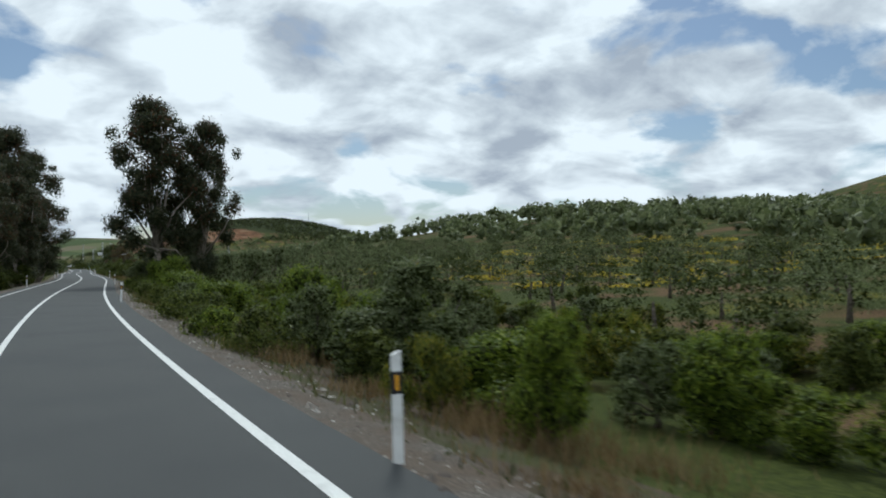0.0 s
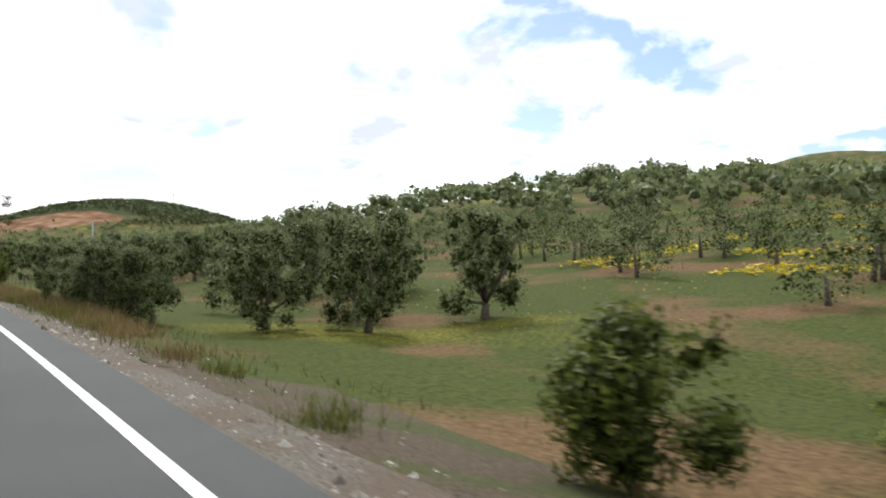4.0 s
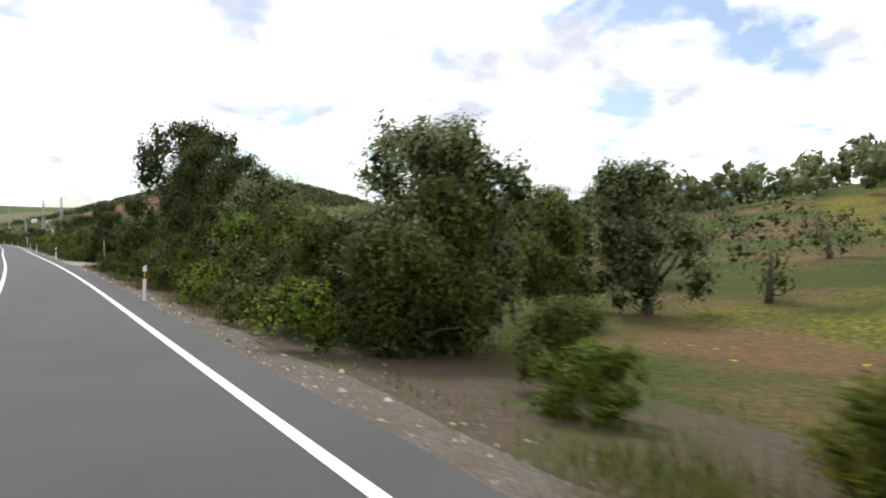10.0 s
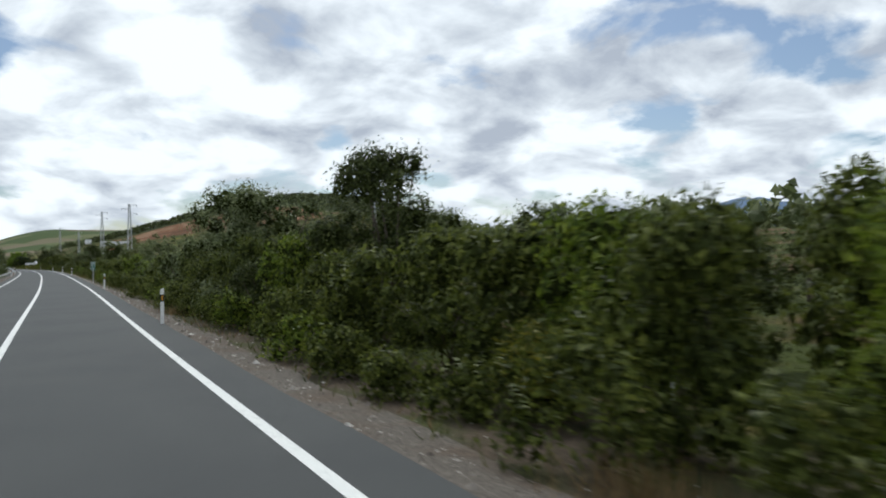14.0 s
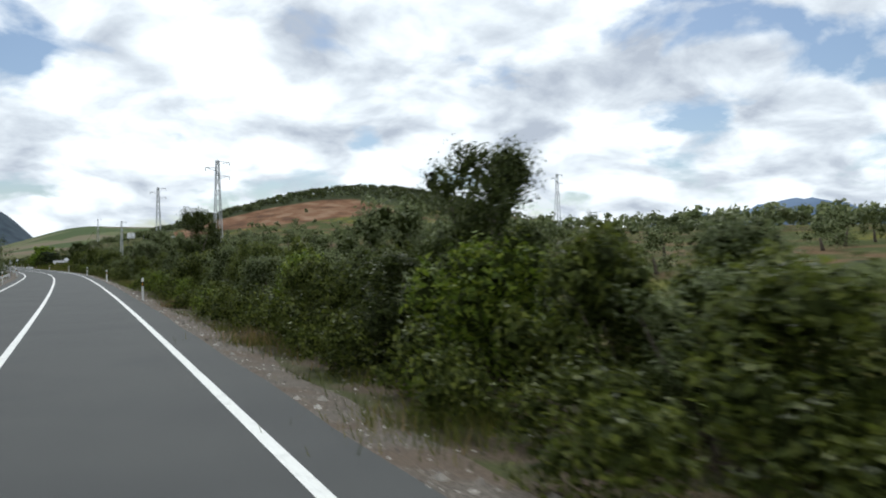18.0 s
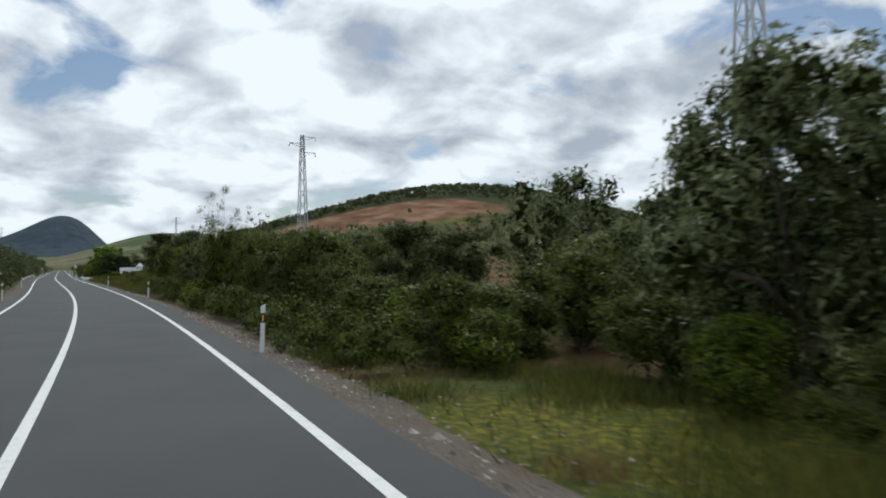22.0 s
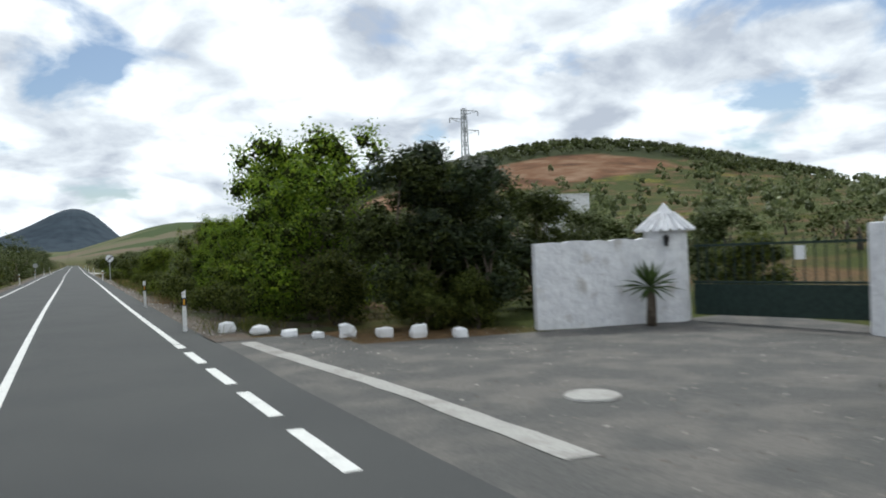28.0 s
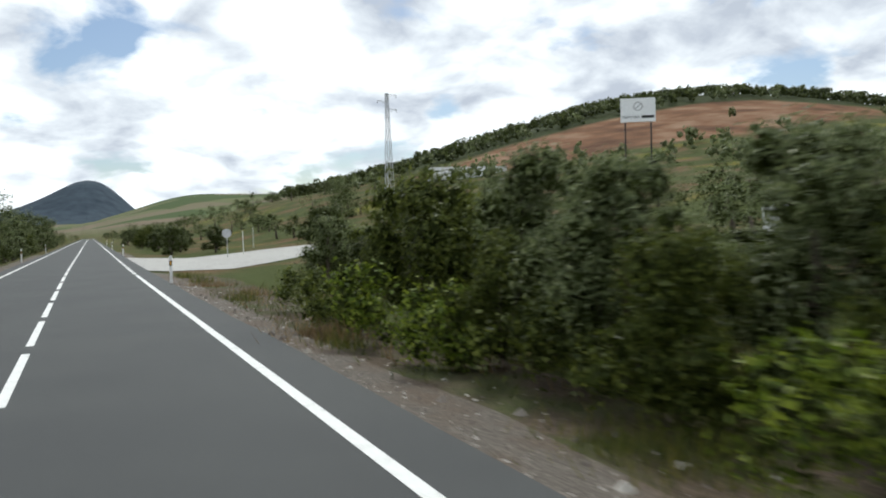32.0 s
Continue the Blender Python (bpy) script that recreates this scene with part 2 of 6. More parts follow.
M = {
    "shrub": leaf("shrub_leaves", (0.033, 0.044, 0.007), (0.082, 0.103, 0.016), (0.163, 0.182, 0.038)),
    "fresh": leaf("fresh_leaves", (0.044, 0.070, 0.006), (0.115, 0.165, 0.013), (0.240, 0.285, 0.036)),
    "olive": leaf("olive_leaves", (0.059, 0.076, 0.028), (0.131, 0.158, 0.063), (0.234, 0.261, 0.126)),
    "oak": leaf("oak_leaves", (0.024, 0.033, 0.008), (0.057, 0.074, 0.018), (0.119, 0.138, 0.043)),
    "broom": leaf("broom_leaves", (0.054, 0.068, 0.009), (0.108, 0.131, 0.018), (0.225, 0.199, 0.023)),
    "brown": leaf("brown_leaves", (0.050, 0.030, 0.012), (0.110, 0.070, 0.028), (0.150, 0.130, 0.045)),
    "euc": leaf("eucalyptus_leaves", (0.022, 0.029, 0.013), (0.050, 0.061, 0.028), (0.100, 0.092, 0.046)),
    "rust": leaf("rusty_leaves", (0.045, 0.020, 0.010), (0.090, 0.042, 0.020), (0.130, 0.070, 0.035)),
    "broad": leaf("broad_leaves", (0.056, 0.105, 0.006), (0.140, 0.225, 0.012), (0.280, 0.370, 0.032)),
    "cypress": leaf("dark_needles", (0.020, 0.030, 0.014), (0.040, 0.058, 0.026), (0.075, 0.095, 0.045)),
    "palm": leaf("palm_leaves", (0.020, 0.036, 0.010), (0.045, 0.075, 0.020), (0.110, 0.150, 0.050)),
    "dry": leaf("dry_grass", (0.110, 0.070, 0.030), (0.200, 0.135, 0.062), (0.290, 0.215, 0.110), 0.35),
    "weed": leaf("tall_grass", (0.046, 0.060, 0.012), (0.096, 0.112, 0.020), (0.190, 0.165, 0.036), 0.35),
    "flower": leaf("yellow_flowers", (0.36, 0.26, 0.010), (0.56, 0.42, 0.015), (0.70, 0.56, 0.03), 0.3),
    "grass": leaf("grass_blades", (0.032, 0.045, 0.011), (0.068, 0.086, 0.020), (0.135, 0.135, 0.045)),
    # leaves deep in a crown: its inner shade is put into this darker colour
    "core": mat("shaded_inner_leaves", [(0.3, (0.020, 0.026, 0.007)), (0.7, (0.045, 0.056, 0.014))], 3.0, rough=0.95, spec=0.05),
    "bark": mat("bark", [(0.3, (0.05, 0.04, 0.03)), (0.7, (0.16, 0.13, 0.10))], 6.0, rough=0.9, bump_h=0.02),
    "palebark": mat("pale_bark", [(0.3, (0.14, 0.11, 0.085)), (0.7, (0.36, 0.31, 0.26))], 2.5, rough=0.85, bump_h=0.01),
    "asphalt": mat("asphalt", [(0.3, (0.048, 0.050, 0.049)), (0.7, (0.080, 0.082, 0.080))], 60.0, rough=0.82, bump_h=0.004, bump_scale=220,
                   second=([(0.3, (0.041, 0.043, 0.043)), (0.7, (0.068, 0.070, 0.070))], 0.35, 0.4, 0.65)),
    "paint": mat("road_paint", [(0.3, (0.62, 0.62, 0.59)), (0.7, (0.80, 0.80, 0.77))], 30.0, rough=0.6, bump_h=0.002,
                 second=([(0.3, (0.45, 0.45, 0.43)), (0.7, (0.70, 0.70, 0.67))], 4.0, 0.52, 0.7)),
    "apron": mat("worn_apron", [(0.3, (0.070, 0.069, 0.066)), (0.7, (0.13, 0.127, 0.12))], 25.0, rough=0.9, bump_h=0.01,
                 second=([(0.3, (0.11, 0.105, 0.095)), (0.7, (0.19, 0.175, 0.16))], 0.8, 0.45, 0.62)),
    "paleapron": mat("pale_gravel", [(0.3, (0.17, 0.165, 0.155)), (0.7, (0.30, 0.29, 0.27))], 30.0, rough=0.95, bump_h=0.012, bump_scale=60,
                     second=([(0.3, (0.12, 0.11, 0.10)), (0.7, (0.22, 0.205, 0.185))], 0.6, 0.48, 0.66)),
    "concrete": mat("concrete", [(0.3, (0.30, 0.29, 0.27)), (0.7, (0.46, 0.45, 0.42))], 18.0, rough=0.85, bump_h=0.005,
                    second=([(0.3, (0.20, 0.19, 0.17)), (0.7, (0.34, 0.32, 0.30))], 1.5, 0.5, 0.7)),
    "gravel": mat("verge_gravel", [(0.25, (0.050, 0.042, 0.034)), (0.5, (0.115, 0.098, 0.080)), (0.75, (0.24, 0.21, 0.18))], 22.0, rough=0.95,
                  bump_h=0.03, bump_scale=40, second=([(0.3, (0.07, 0.055, 0.04)), (0.7, (0.15, 0.11, 0.08))], 0.7, 0.45, 0.6)),
    "litter": mat("soil_litter", [(0.25, (0.030, 0.022, 0.014)), (0.5, (0.075, 0.054, 0.034)), (0.78, (0.150, 0.115, 0.078))], 16.0, detail=9, rough=0.97,
                  bump_h=0.05, bump_scale=22, second=([(0.3, (0.030, 0.036, 0.010)), (0.7, (0.075, 0.080, 0.022))], 0.55, 0.46, 0.62)),
    "stone": mat("verge_stones", [(0.2, (0.12, 0.10, 0.085)), (0.6, (0.28, 0.25, 0.21)), (0.95, (0.55, 0.52, 0.47))], 8.0, rough=0.9, island=0.8),
    "white": mat("white_plastic", [(0.3, (0.68, 0.68, 0.66)), (0.7, (0.82, 0.82, 0.80))], 9.0, rough=0.5,
                 second=([(0.3, (0.42, 0.40, 0.36)), (0.7, (0.60, 0.58, 0.54))], 3.0, 0.58, 0.75)),
    "black": mat("black_band", [(0.3, (0.012, 0.012, 0.013)), (0.7, (0.025, 0.025, 0.026))], 9.0, rough=0.5),
    "amber": mat("amber_reflector", [(0.3, (0.70, 0.33, 0.02)), (0.7, (0.85, 0.45, 0.04))], 30.0, rough=0.25, spec=0.6),
    "steel": mat("galvanised_steel", [(0.3, (0.38, 0.39, 0.40)), (0.7, (0.55, 0.56, 0.57))], 12.0, rough=0.45, metal=0.6,
                 second=([(0.3, (0.30, 0.30, 0.30)), (0.7, (0.44, 0.44, 0.44))], 2.0, 0.5, 0.7)),
    "green": mat("sign_green", [(0.3, (0.006, 0.10, 0.055)), (0.7, (0.012, 0.15, 0.085))], 5.0, rough=0.4),
    "signwhite": mat("sign_white", [(0.3, (0.74, 0.75, 0.76)), (0.7, (0.84, 0.85, 0.86))], 5.0, rough=0.4),
    "wash": mat("whitewash", [(0.3, (0.66, 0.66, 0.68)), (0.7, (0.82, 0.82, 0.83))], 3.5, rough=0.9, bump_h=0.05, bump_scale=6,
                second=([(0.3, (0.45, 0.43, 0.41)), (0.7, (0.66, 0.64, 0.62))], 2.2, 0.58, 0.72)),
    "lime": mat("limed_stone", [(0.3, (0.76, 0.76, 0.76)), (0.7, (0.86, 0.86, 0.86))], 6.0, rough=0.85, bump_h=0.02, bump_scale=14,
                second=([(0.3, (0.52, 0.50, 0.47)), (0.7, (0.74, 0.72, 0.70))], 5.0, 0.60, 0.74)),
    "redwall": mat("red_render", [(0.3, (0.17, 0.045, 0.032)), (0.7, (0.27, 0.075, 0.055))], 3.0, rough=0.85, bump_h=0.01,
                   second=([(0.3, (0.20, 0.05, 0.04)), (0.7, (0.30, 0.09, 0.07))], 1.1, 0.5, 0.65)),
    "rose": mat("pink_petals", [(0.2, (0.60, 0.10, 0.12)), (0.8, (0.80, 0.42, 0.38))], 20.0, rough=0.6, island=0.8),
    "earthwall": mat("brown_render", [(0.3, (0.065, 0.038, 0.027)), (0.7, (0.125, 0.068, 0.046))], 3.0, rough=0.9, bump_h=0.01),
    "redroof": mat("red_tiles", [(0.3, (0.22, 0.06, 0.03)), (0.7, (0.38, 0.13, 0.07))], 8.0, rough=0.85, obj=0.5),
    "iron": mat("dark_green_iron", [(0.3, (0.010, 0.022, 0.018)), (0.7, (0.022, 0.042, 0.034))], 10.0, rough=0.5),
    "darkglass": mat("dark_glass", [(0.3, (0.02, 0.022, 0.025)), (0.7, (0.04, 0.042, 0.045))], 3.0, rough=0.15, spec=0.6),
    "wood": mat("weathered_wood", [(0.3, (0.20, 0.17, 0.13)), (0.7, (0.38, 0.34, 0.28))], 14.0, rough=0.9, bump_h=0.006),
    # blue of the distance haze put into the range's base colour
    "mountain": mat("hazed_mountain", [(0.3, (0.12, 0.17, 0.26)), (0.7, (0.19, 0.25, 0.35))], 0.004, rough=1.0, spec=0.0),
}


def ground_material():
    """Grass, dry soil, yellow flowers, ploughed far fields, the orange quarry scar and distance haze as a bluish tint.
    """
    m = bpy.data.materials.new("grassland")
    m.use_nodes = True
    n, l = m.node_tree.nodes, m.node_tree.links
    p = n["Principled BSDF"]
    p.inputs["Roughness"].default_value = 0.95
    p.inputs["Specular IOR Level"].default_value = 0.1
    geo = n.new("ShaderNodeNewGeometry")

    def noise_tex(scale, detail=6):
        t = n.new("ShaderNodeTexNoise")
        t.inputs["Scale"].default_value, t.inputs["Detail"].default_value = scale, detail
        l.new(geo.outputs["Position"], t.inputs["Vector"])
        return t.outputs[0]

    def ramp(src, st):
        r = n.new("ShaderNodeValToRGB")
        for i, (q, c) in enumerate(st):
            e = r.color_ramp.elements[i] if i < 2 else r.color_ramp.elements.new(q)
            e.position, e.color = q, (*c, 1)
        l.new(src, r.inputs[0])
        return r.outputs[0]

    def over(base, top, mask):
        mx = n.new("ShaderNodeMix")
        mx.data_type = "RGBA"
        l.new(mask, mx.inputs[0])
        l.new(base, mx.inputs[6])
        l.new(top, mx.inputs[7])
        return mx.outputs[2]

    def math_node(op, a, b):
        q = n.new("ShaderNodeMath")
        q.operation = op
        for i, v in enumerate((a, b)):
            if isinstance(v, (int, float)):
                q.inputs[i].default_value = v
            else:
                l.new(v, q.inputs[i])
        return q.outputs[0]
    fine = noise_tex(5.0)
    grass = ramp(fine, [(0.3, (0.028, 0.038, 0.009)), (0.7, (0.072, 0.086, 0.018))])
    soil = ramp(fine, [(0.3, (0.075, 0.046, 0.022)), (0.7, (0.165, 0.105, 0.052))])
    flowers = ramp(fine, [(0.44, (0.070, 0.085, 0.016)), (0.66, (0.27, 0.21, 0.02))])
    col = over(grass, soil, ramp(noise_tex(0.11), [(0.50, (0, 0, 0)), (0.62, (1, 1, 1))]))
    col = over(col, flowers, ramp(noise_tex(0.045, 4), [(0.58, (0, 0, 0)), (0.70, (1, 1, 1))]))
    sep = n.new("ShaderNodeSeparateXYZ")
    l.new(geo.outputs["Position"], sep.inputs[0])
    # quarry scar: an ellipse with a ragged rim on the hill's near slope
    dx = math_node("DIVIDE", math_node("SUBTRACT", sep.outputs[0], 122.0), 122.0)
    dy = math_node("DIVIDE", math_node("SUBTRACT", sep.outputs[1], 1020.0), 52.0)
    rr = math_node("ADD", math_node("ADD", math_node("MULTIPLY", dx, dx), math_node("MULTIPLY", dy, dy)),
                   math_node("MULTIPLY", noise_tex(0.02, 8), 1.6))
    half = math_node("MULTIPLY", rr, 0.25)
    scar = ramp(half, [(0.36, (1, 1, 1)), (0.42, (0, 0, 0))])
    rock = ramp(noise_tex(0.06, 10), [(0.35, (0.080, 0.038, 0.018)), (0.5, (0.155, 0.076, 0.037)), (0.68, (0.25, 0.16, 0.10))])
    hx = math_node("DIVIDE", math_node("SUBTRACT", sep.outputs[0], 205.0), 235.0)
    hy = math_node("DIVIDE", math_node("SUBTRACT", sep.outputs[1], 1150.0), 135.0)
    hr = math_node("ADD", math_node("ADD", math_node("MULTIPLY", hx, hx), math_node("MULTIPLY", hy, hy)), math_node("MULTIPLY", noise_tex(0.03, 6), 0.5))
    scrub = ramp(fine, [(0.3, (0.020, 0.027, 0.008)), (0.7, (0.044, 0.056, 0.016))])
    col = over(col, scrub, ramp(math_node("MULTIPLY", hr, 0.5), [(0.52, (1, 1, 1)), (0.60, (0, 0, 0))]))
    col = over(col, rock, scar)
    # fields on the far slopes
    vor = n.new("ShaderNodeTexVoronoi")
    vor.inputs["Scale"].default_value = 0.0085
    l.new(geo.outputs["Position"], vor.inputs["Vector"])
    hue = n.new("ShaderNodeSeparateColor")
    l.new(vor.outputs["Color"], hue.inputs[0])
    field = ramp(hue.outputs[0], [(0.2, (0.055, 0.080, 0.026)), (0.5, (0.105, 0.120, 0.050)), (0.8, (0.150, 0.118, 0.080))])
    col = over(col, field, ramp(math_node("MULTIPLY", sep.outputs[1], 0.0002), [(0.30, (0, 0, 0)), (0.36, (1, 1, 1))]))
    # distance haze put into the colour: bluish ground past y = 3500
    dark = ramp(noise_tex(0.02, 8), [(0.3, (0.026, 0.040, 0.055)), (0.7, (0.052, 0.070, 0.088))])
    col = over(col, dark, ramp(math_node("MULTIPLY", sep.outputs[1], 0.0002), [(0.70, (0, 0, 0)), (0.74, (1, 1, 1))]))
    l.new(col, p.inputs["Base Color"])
    b = n.new("ShaderNodeBump")
    b.inputs["Distance"].default_value = 0.06
    l.new(noise_tex(9.0), b.inputs["Height"])
    l.new(b.outputs[0], p.inputs["Normal"])
    return m


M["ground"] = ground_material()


# ---- mesh kit ----
def mesh(name, verts, faces, material, sm=False):
    me = bpy.data.meshes.new(name)
    if isinstance(verts, np.ndarray):
        me.vertices.add(len(verts))
        me.vertices.foreach_set("co", verts.astype(np.float32).ravel())
        me.loops.add(faces.size)
        me.loops.foreach_set("vertex_index", faces.astype(np.int32).ravel())
        me.polygons.add(len(faces))
        me.polygons.foreach_set("loop_start", np.arange(0, faces.size, faces.shape[1], dtype=np.int32))
        me.update(calc_edges=True)
    else:
        me.from_pydata(verts, [], faces)
    me.materials.append(material)
    if sm:
        me.polygons.foreach_set("use_smooth", [True] * len(me.polygons))
    me.update()
    return me


def part_mesh(name, me, parent, label=""):
    ob = new(name, me)
    ob.parent = parent
    return tagged(ob, label) if label else ob


def bm_mesh(name, bm, material, sm=False):
    me = bpy.data.meshes.new(name)
    bm.to_mesh(me)
    bm.free()
    me.materials.append(material)
    if sm:
        me.polygons.foreach_set("use_smooth", [True] * len(me.polygons))
    return me


def part(name, bm, material, parent, label="", sm=False):
    return part_mesh(name, bm_mesh(name, bm, material, sm), parent, label)


def root(name, place, label, category, group="", turn=0.0):
    e = new(name)
    e.empty_display_size = 0.2
    e.matrix_basis = Matrix.Translation(place) @ Matrix.Rotation(turn, 4, "Z")
    return tagged(e, label, category, group)


def box(sx, sy, sz, at_=(0, 0, 0), bevel=0.0, bm=None, turn=None):
    bm2 = bmesh.new()
    bmesh.ops.create_cube(bm2, size=1.0)
    bmesh.ops.scale(bm2, vec=(sx, sy, sz), verts=bm2.verts)
    if bevel:
        bmesh.ops.bevel(bm2, geom=bm2.edges[:], offset=bevel, segments=2, affect="EDGES")
    if turn is not None:
        bmesh.ops.transform(bm2, matrix=turn, verts=bm2.verts)
    bmesh.ops.translate(bm2, vec=at_, verts=bm2.verts)
    return join(bm, bm2)


def join(bm, other):
    if bm is None:
        return other
    me = bpy.data.meshes.new("tmp")
    other.to_mesh(me)
    other.free()
    bm.from_mesh(me)
    bpy.data.meshes.remove(me)
    return bm


def cyl(r1, r2, h, at_=(0, 0, 0), seg=12, bm=None):
    b = bmesh.new()
    bmesh.ops.create_cone(b, cap_ends=True, segments=seg, radius1=r1, radius2=r2, depth=h)
    bmesh.ops.translate(b, vec=(at_[0], at_[1], at_[2] + h / 2), verts=b.verts)
    return join(bm, b)


def strut(bm, a, b, w):
    """A square bar from a to b."""
    a, b = Vector(a), Vector(b)
    d = b - a
    t = d.to_track_quat("Z", "Y").to_matrix().to_4x4()
    return box(w, w, d.length, (a + b) / 2, 0, bm, t)


def tube(points, radii, seg=6):
    """Verts and faces of a tapering limb."""
    vs, fs = [], []
    pts = [Vector(q) for q in points]
    for i, q in enumerate(pts):
        d = (pts[min(i + 1, len(pts) - 1)] - pts[max(i - 1, 0)]).normalized()
        a = d.orthogonal().normalized()
        b = d.cross(a)
        for k in range(seg):
            c = 2 * math.pi * k / seg
            vs.append(q + (a * math.cos(c) + b * math.sin(c)) * radii[i])
    for i in range(len(pts) - 1):
        for k in range(seg):
            j = (k + 1) % seg
            fs.append((i * seg + k, i * seg + j, (i + 1) * seg + j, (i + 1) * seg + k))
    fs.append(tuple(range(seg))[::-1])
    fs.append(tuple(range((len(pts) - 1) * seg, len(pts) * seg)))
    return vs, fs


def merge(pieces):
    vs, fs = [], []
    for v, f in pieces:
        o = len(vs)
        vs += list(v)
        fs += [tuple(i + o for i in q) for q in f]
    return vs, fs


# ---- setting: ground, road, verge ----
def spaced(knots):
    out = []
    for a, b, s in knots:
        out += list(np.arange(a, b, s))
    return np.array(out + [knots[-1][1]])


def build_ground():
    us = spaced([(-4800, -1600, 400), (-1600, -400, 100), (-400, -100, 30), (-100, -20, 8), (-20, -6, 2), (-6, 3, 3), (3, 10, 0.35), (10, 30, 2.5),
                 (30, 120, 9), (120, 700, 20), (700, 1500, 80), (1500, 4800, 300)])
    ys = spaced([(-1500, -200, 130), (-200, -20, 20), (-20, 900, 2), (900, 1500, 15), (1500, 2800, 40), (2800, 4900, 70)])
    uu, yy = np.meshgrid(us, ys)
    zz = land(uu, yy)
    verts = np.stack([rx(yy) + uu, yy, zz], -1).reshape(-1, 3)
    w, h = len(us), len(ys)
    idx = np.arange(w * h).reshape(h, w)
    faces = np.stack([idx[:-1, :-1], idx[:-1, 1:], idx[1:, 1:], idx[1:, :-1]], -1).reshape(-1, 4)
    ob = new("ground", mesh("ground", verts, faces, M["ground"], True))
    tagged(ob, "rolling grassland with dry soil, yellow flowers and a quarried hill", "ground", kind="structure")


def strip(name, u0, u1, y0, y1, z, material, step=4.0, n=1, drape=0.0, wob=0.0, seed=0):
    """A band that follows the road; drape > 0 lays it that far above the ground."""
    rng = np.random.RandomState(seed)
    ys = np.linspace(y0, y1, max(2, int(abs(y1 - y0) / step) + 1))
    us = np.linspace(u0, u1, n + 1)
    verts, faces = [], []
    for i, y in enumerate(ys):
        j = rng.uniform(-wob, wob)
        for k, u in enumerate(us):
            q = u + (j if k == n else 0)
            verts.append((float(rx(y)) + q, y, (float(land(q, y)) + drape) if drape else z))
    w = n + 1
    for i in range(len(ys) - 1):
        for k in range(n):
            a = i * w + k
            faces.append((a, a + 1, a + w + 1, a + w))
    return new(name, mesh(name, verts, faces, material, True))


def build_road():
    r = strip("road", -5.35, 3.26, -150, 1400, 0.0, M["asphalt"], 4.0, 6, wob=0.06)
    tagged(r, "worn grey asphalt two-lane country road", "road", kind="structure")
    solid = [("edge_line", 2.32, -150, 700.6, "right"), ("edge_line", 2.32, 714.2, 838, "right"), ("edge_line", 2.32, 876, 1400, "right"),
             ("edge_line", -4.55, -150, 1400, "left"), ("centre_line", -1.23, -150, 771, "c"), ("centre_line", -1.23, 905, 1400, "c")]
    for name, u, a, b, _ in solid:
        tagged(strip(name, u - 0.085, u + 0.085, a, b, 0.006, M["paint"], 3.0), "white painted line on the asphalt, lightly worn",
               "road marking", kind="structure")
    for k in range(5):
        y = 701.6 + 2.9 * k
        tagged(strip("edge_dash", 2.22, 2.42, y, min(y + 2.05, 714.1), 0.006, M["paint"], 1.0), "short white dash across the entrance", "road marking",
               "entrance dashes", "structure")
    for k in range(13):
        y = 839 + 2.9 * k
        tagged(strip("edge_dash", 2.22, 2.42, y, y + 2.05, 0.006, M["paint"], 1.0), "short white dash across the side road", "road marking",
               "side road dashes", "structure")
    for k in range(23):
        y = 772.0 + 5.75 * k
        tagged(strip("centre_dash", -1.305, -1.155, y, y + 4.7, 0.006, M["paint"], 1.2), "long white dash of the centre line", "road marking",
               "centre dashes", "structure")
    for a, b in ((-20, 309.2), (323.0, 698), (714, 840), (876, 900)):
        v = strip("verge", 3.2, 4.25, a, b, 0, M["gravel"], 2.0, 5, 0.03, 0.22, 3)
        tagged(v, "stony brown gravel verge beside the asphalt", "verge", kind="structure")
    for a, b, w in ((-20, 112, 3.6), (112, 160, 0.9), (160, 308.6, 4.6), (323.5, 544, 4.4), (562, 612, 4.4), (612, 697.5, 1.2), (715, 838, 2.4)):
        v = strip("soil", 4.15, 4.15 + w, a, b, 0, M["litter"], 1.5, 6, 0.02, 0.45, 8)
        tagged(v, "bare brown soil and dead leaves under the roadside shrubs", "soil", kind="structure")
    v = strip("verge", -5.3, -6.6, -60, 900, 0, M["gravel"], 3.0, 2, 0.025, 0.3, 4)
    tagged(v, "gravel verge on the far side of the road", "verge", kind="structure")


build_ground()
build_road()


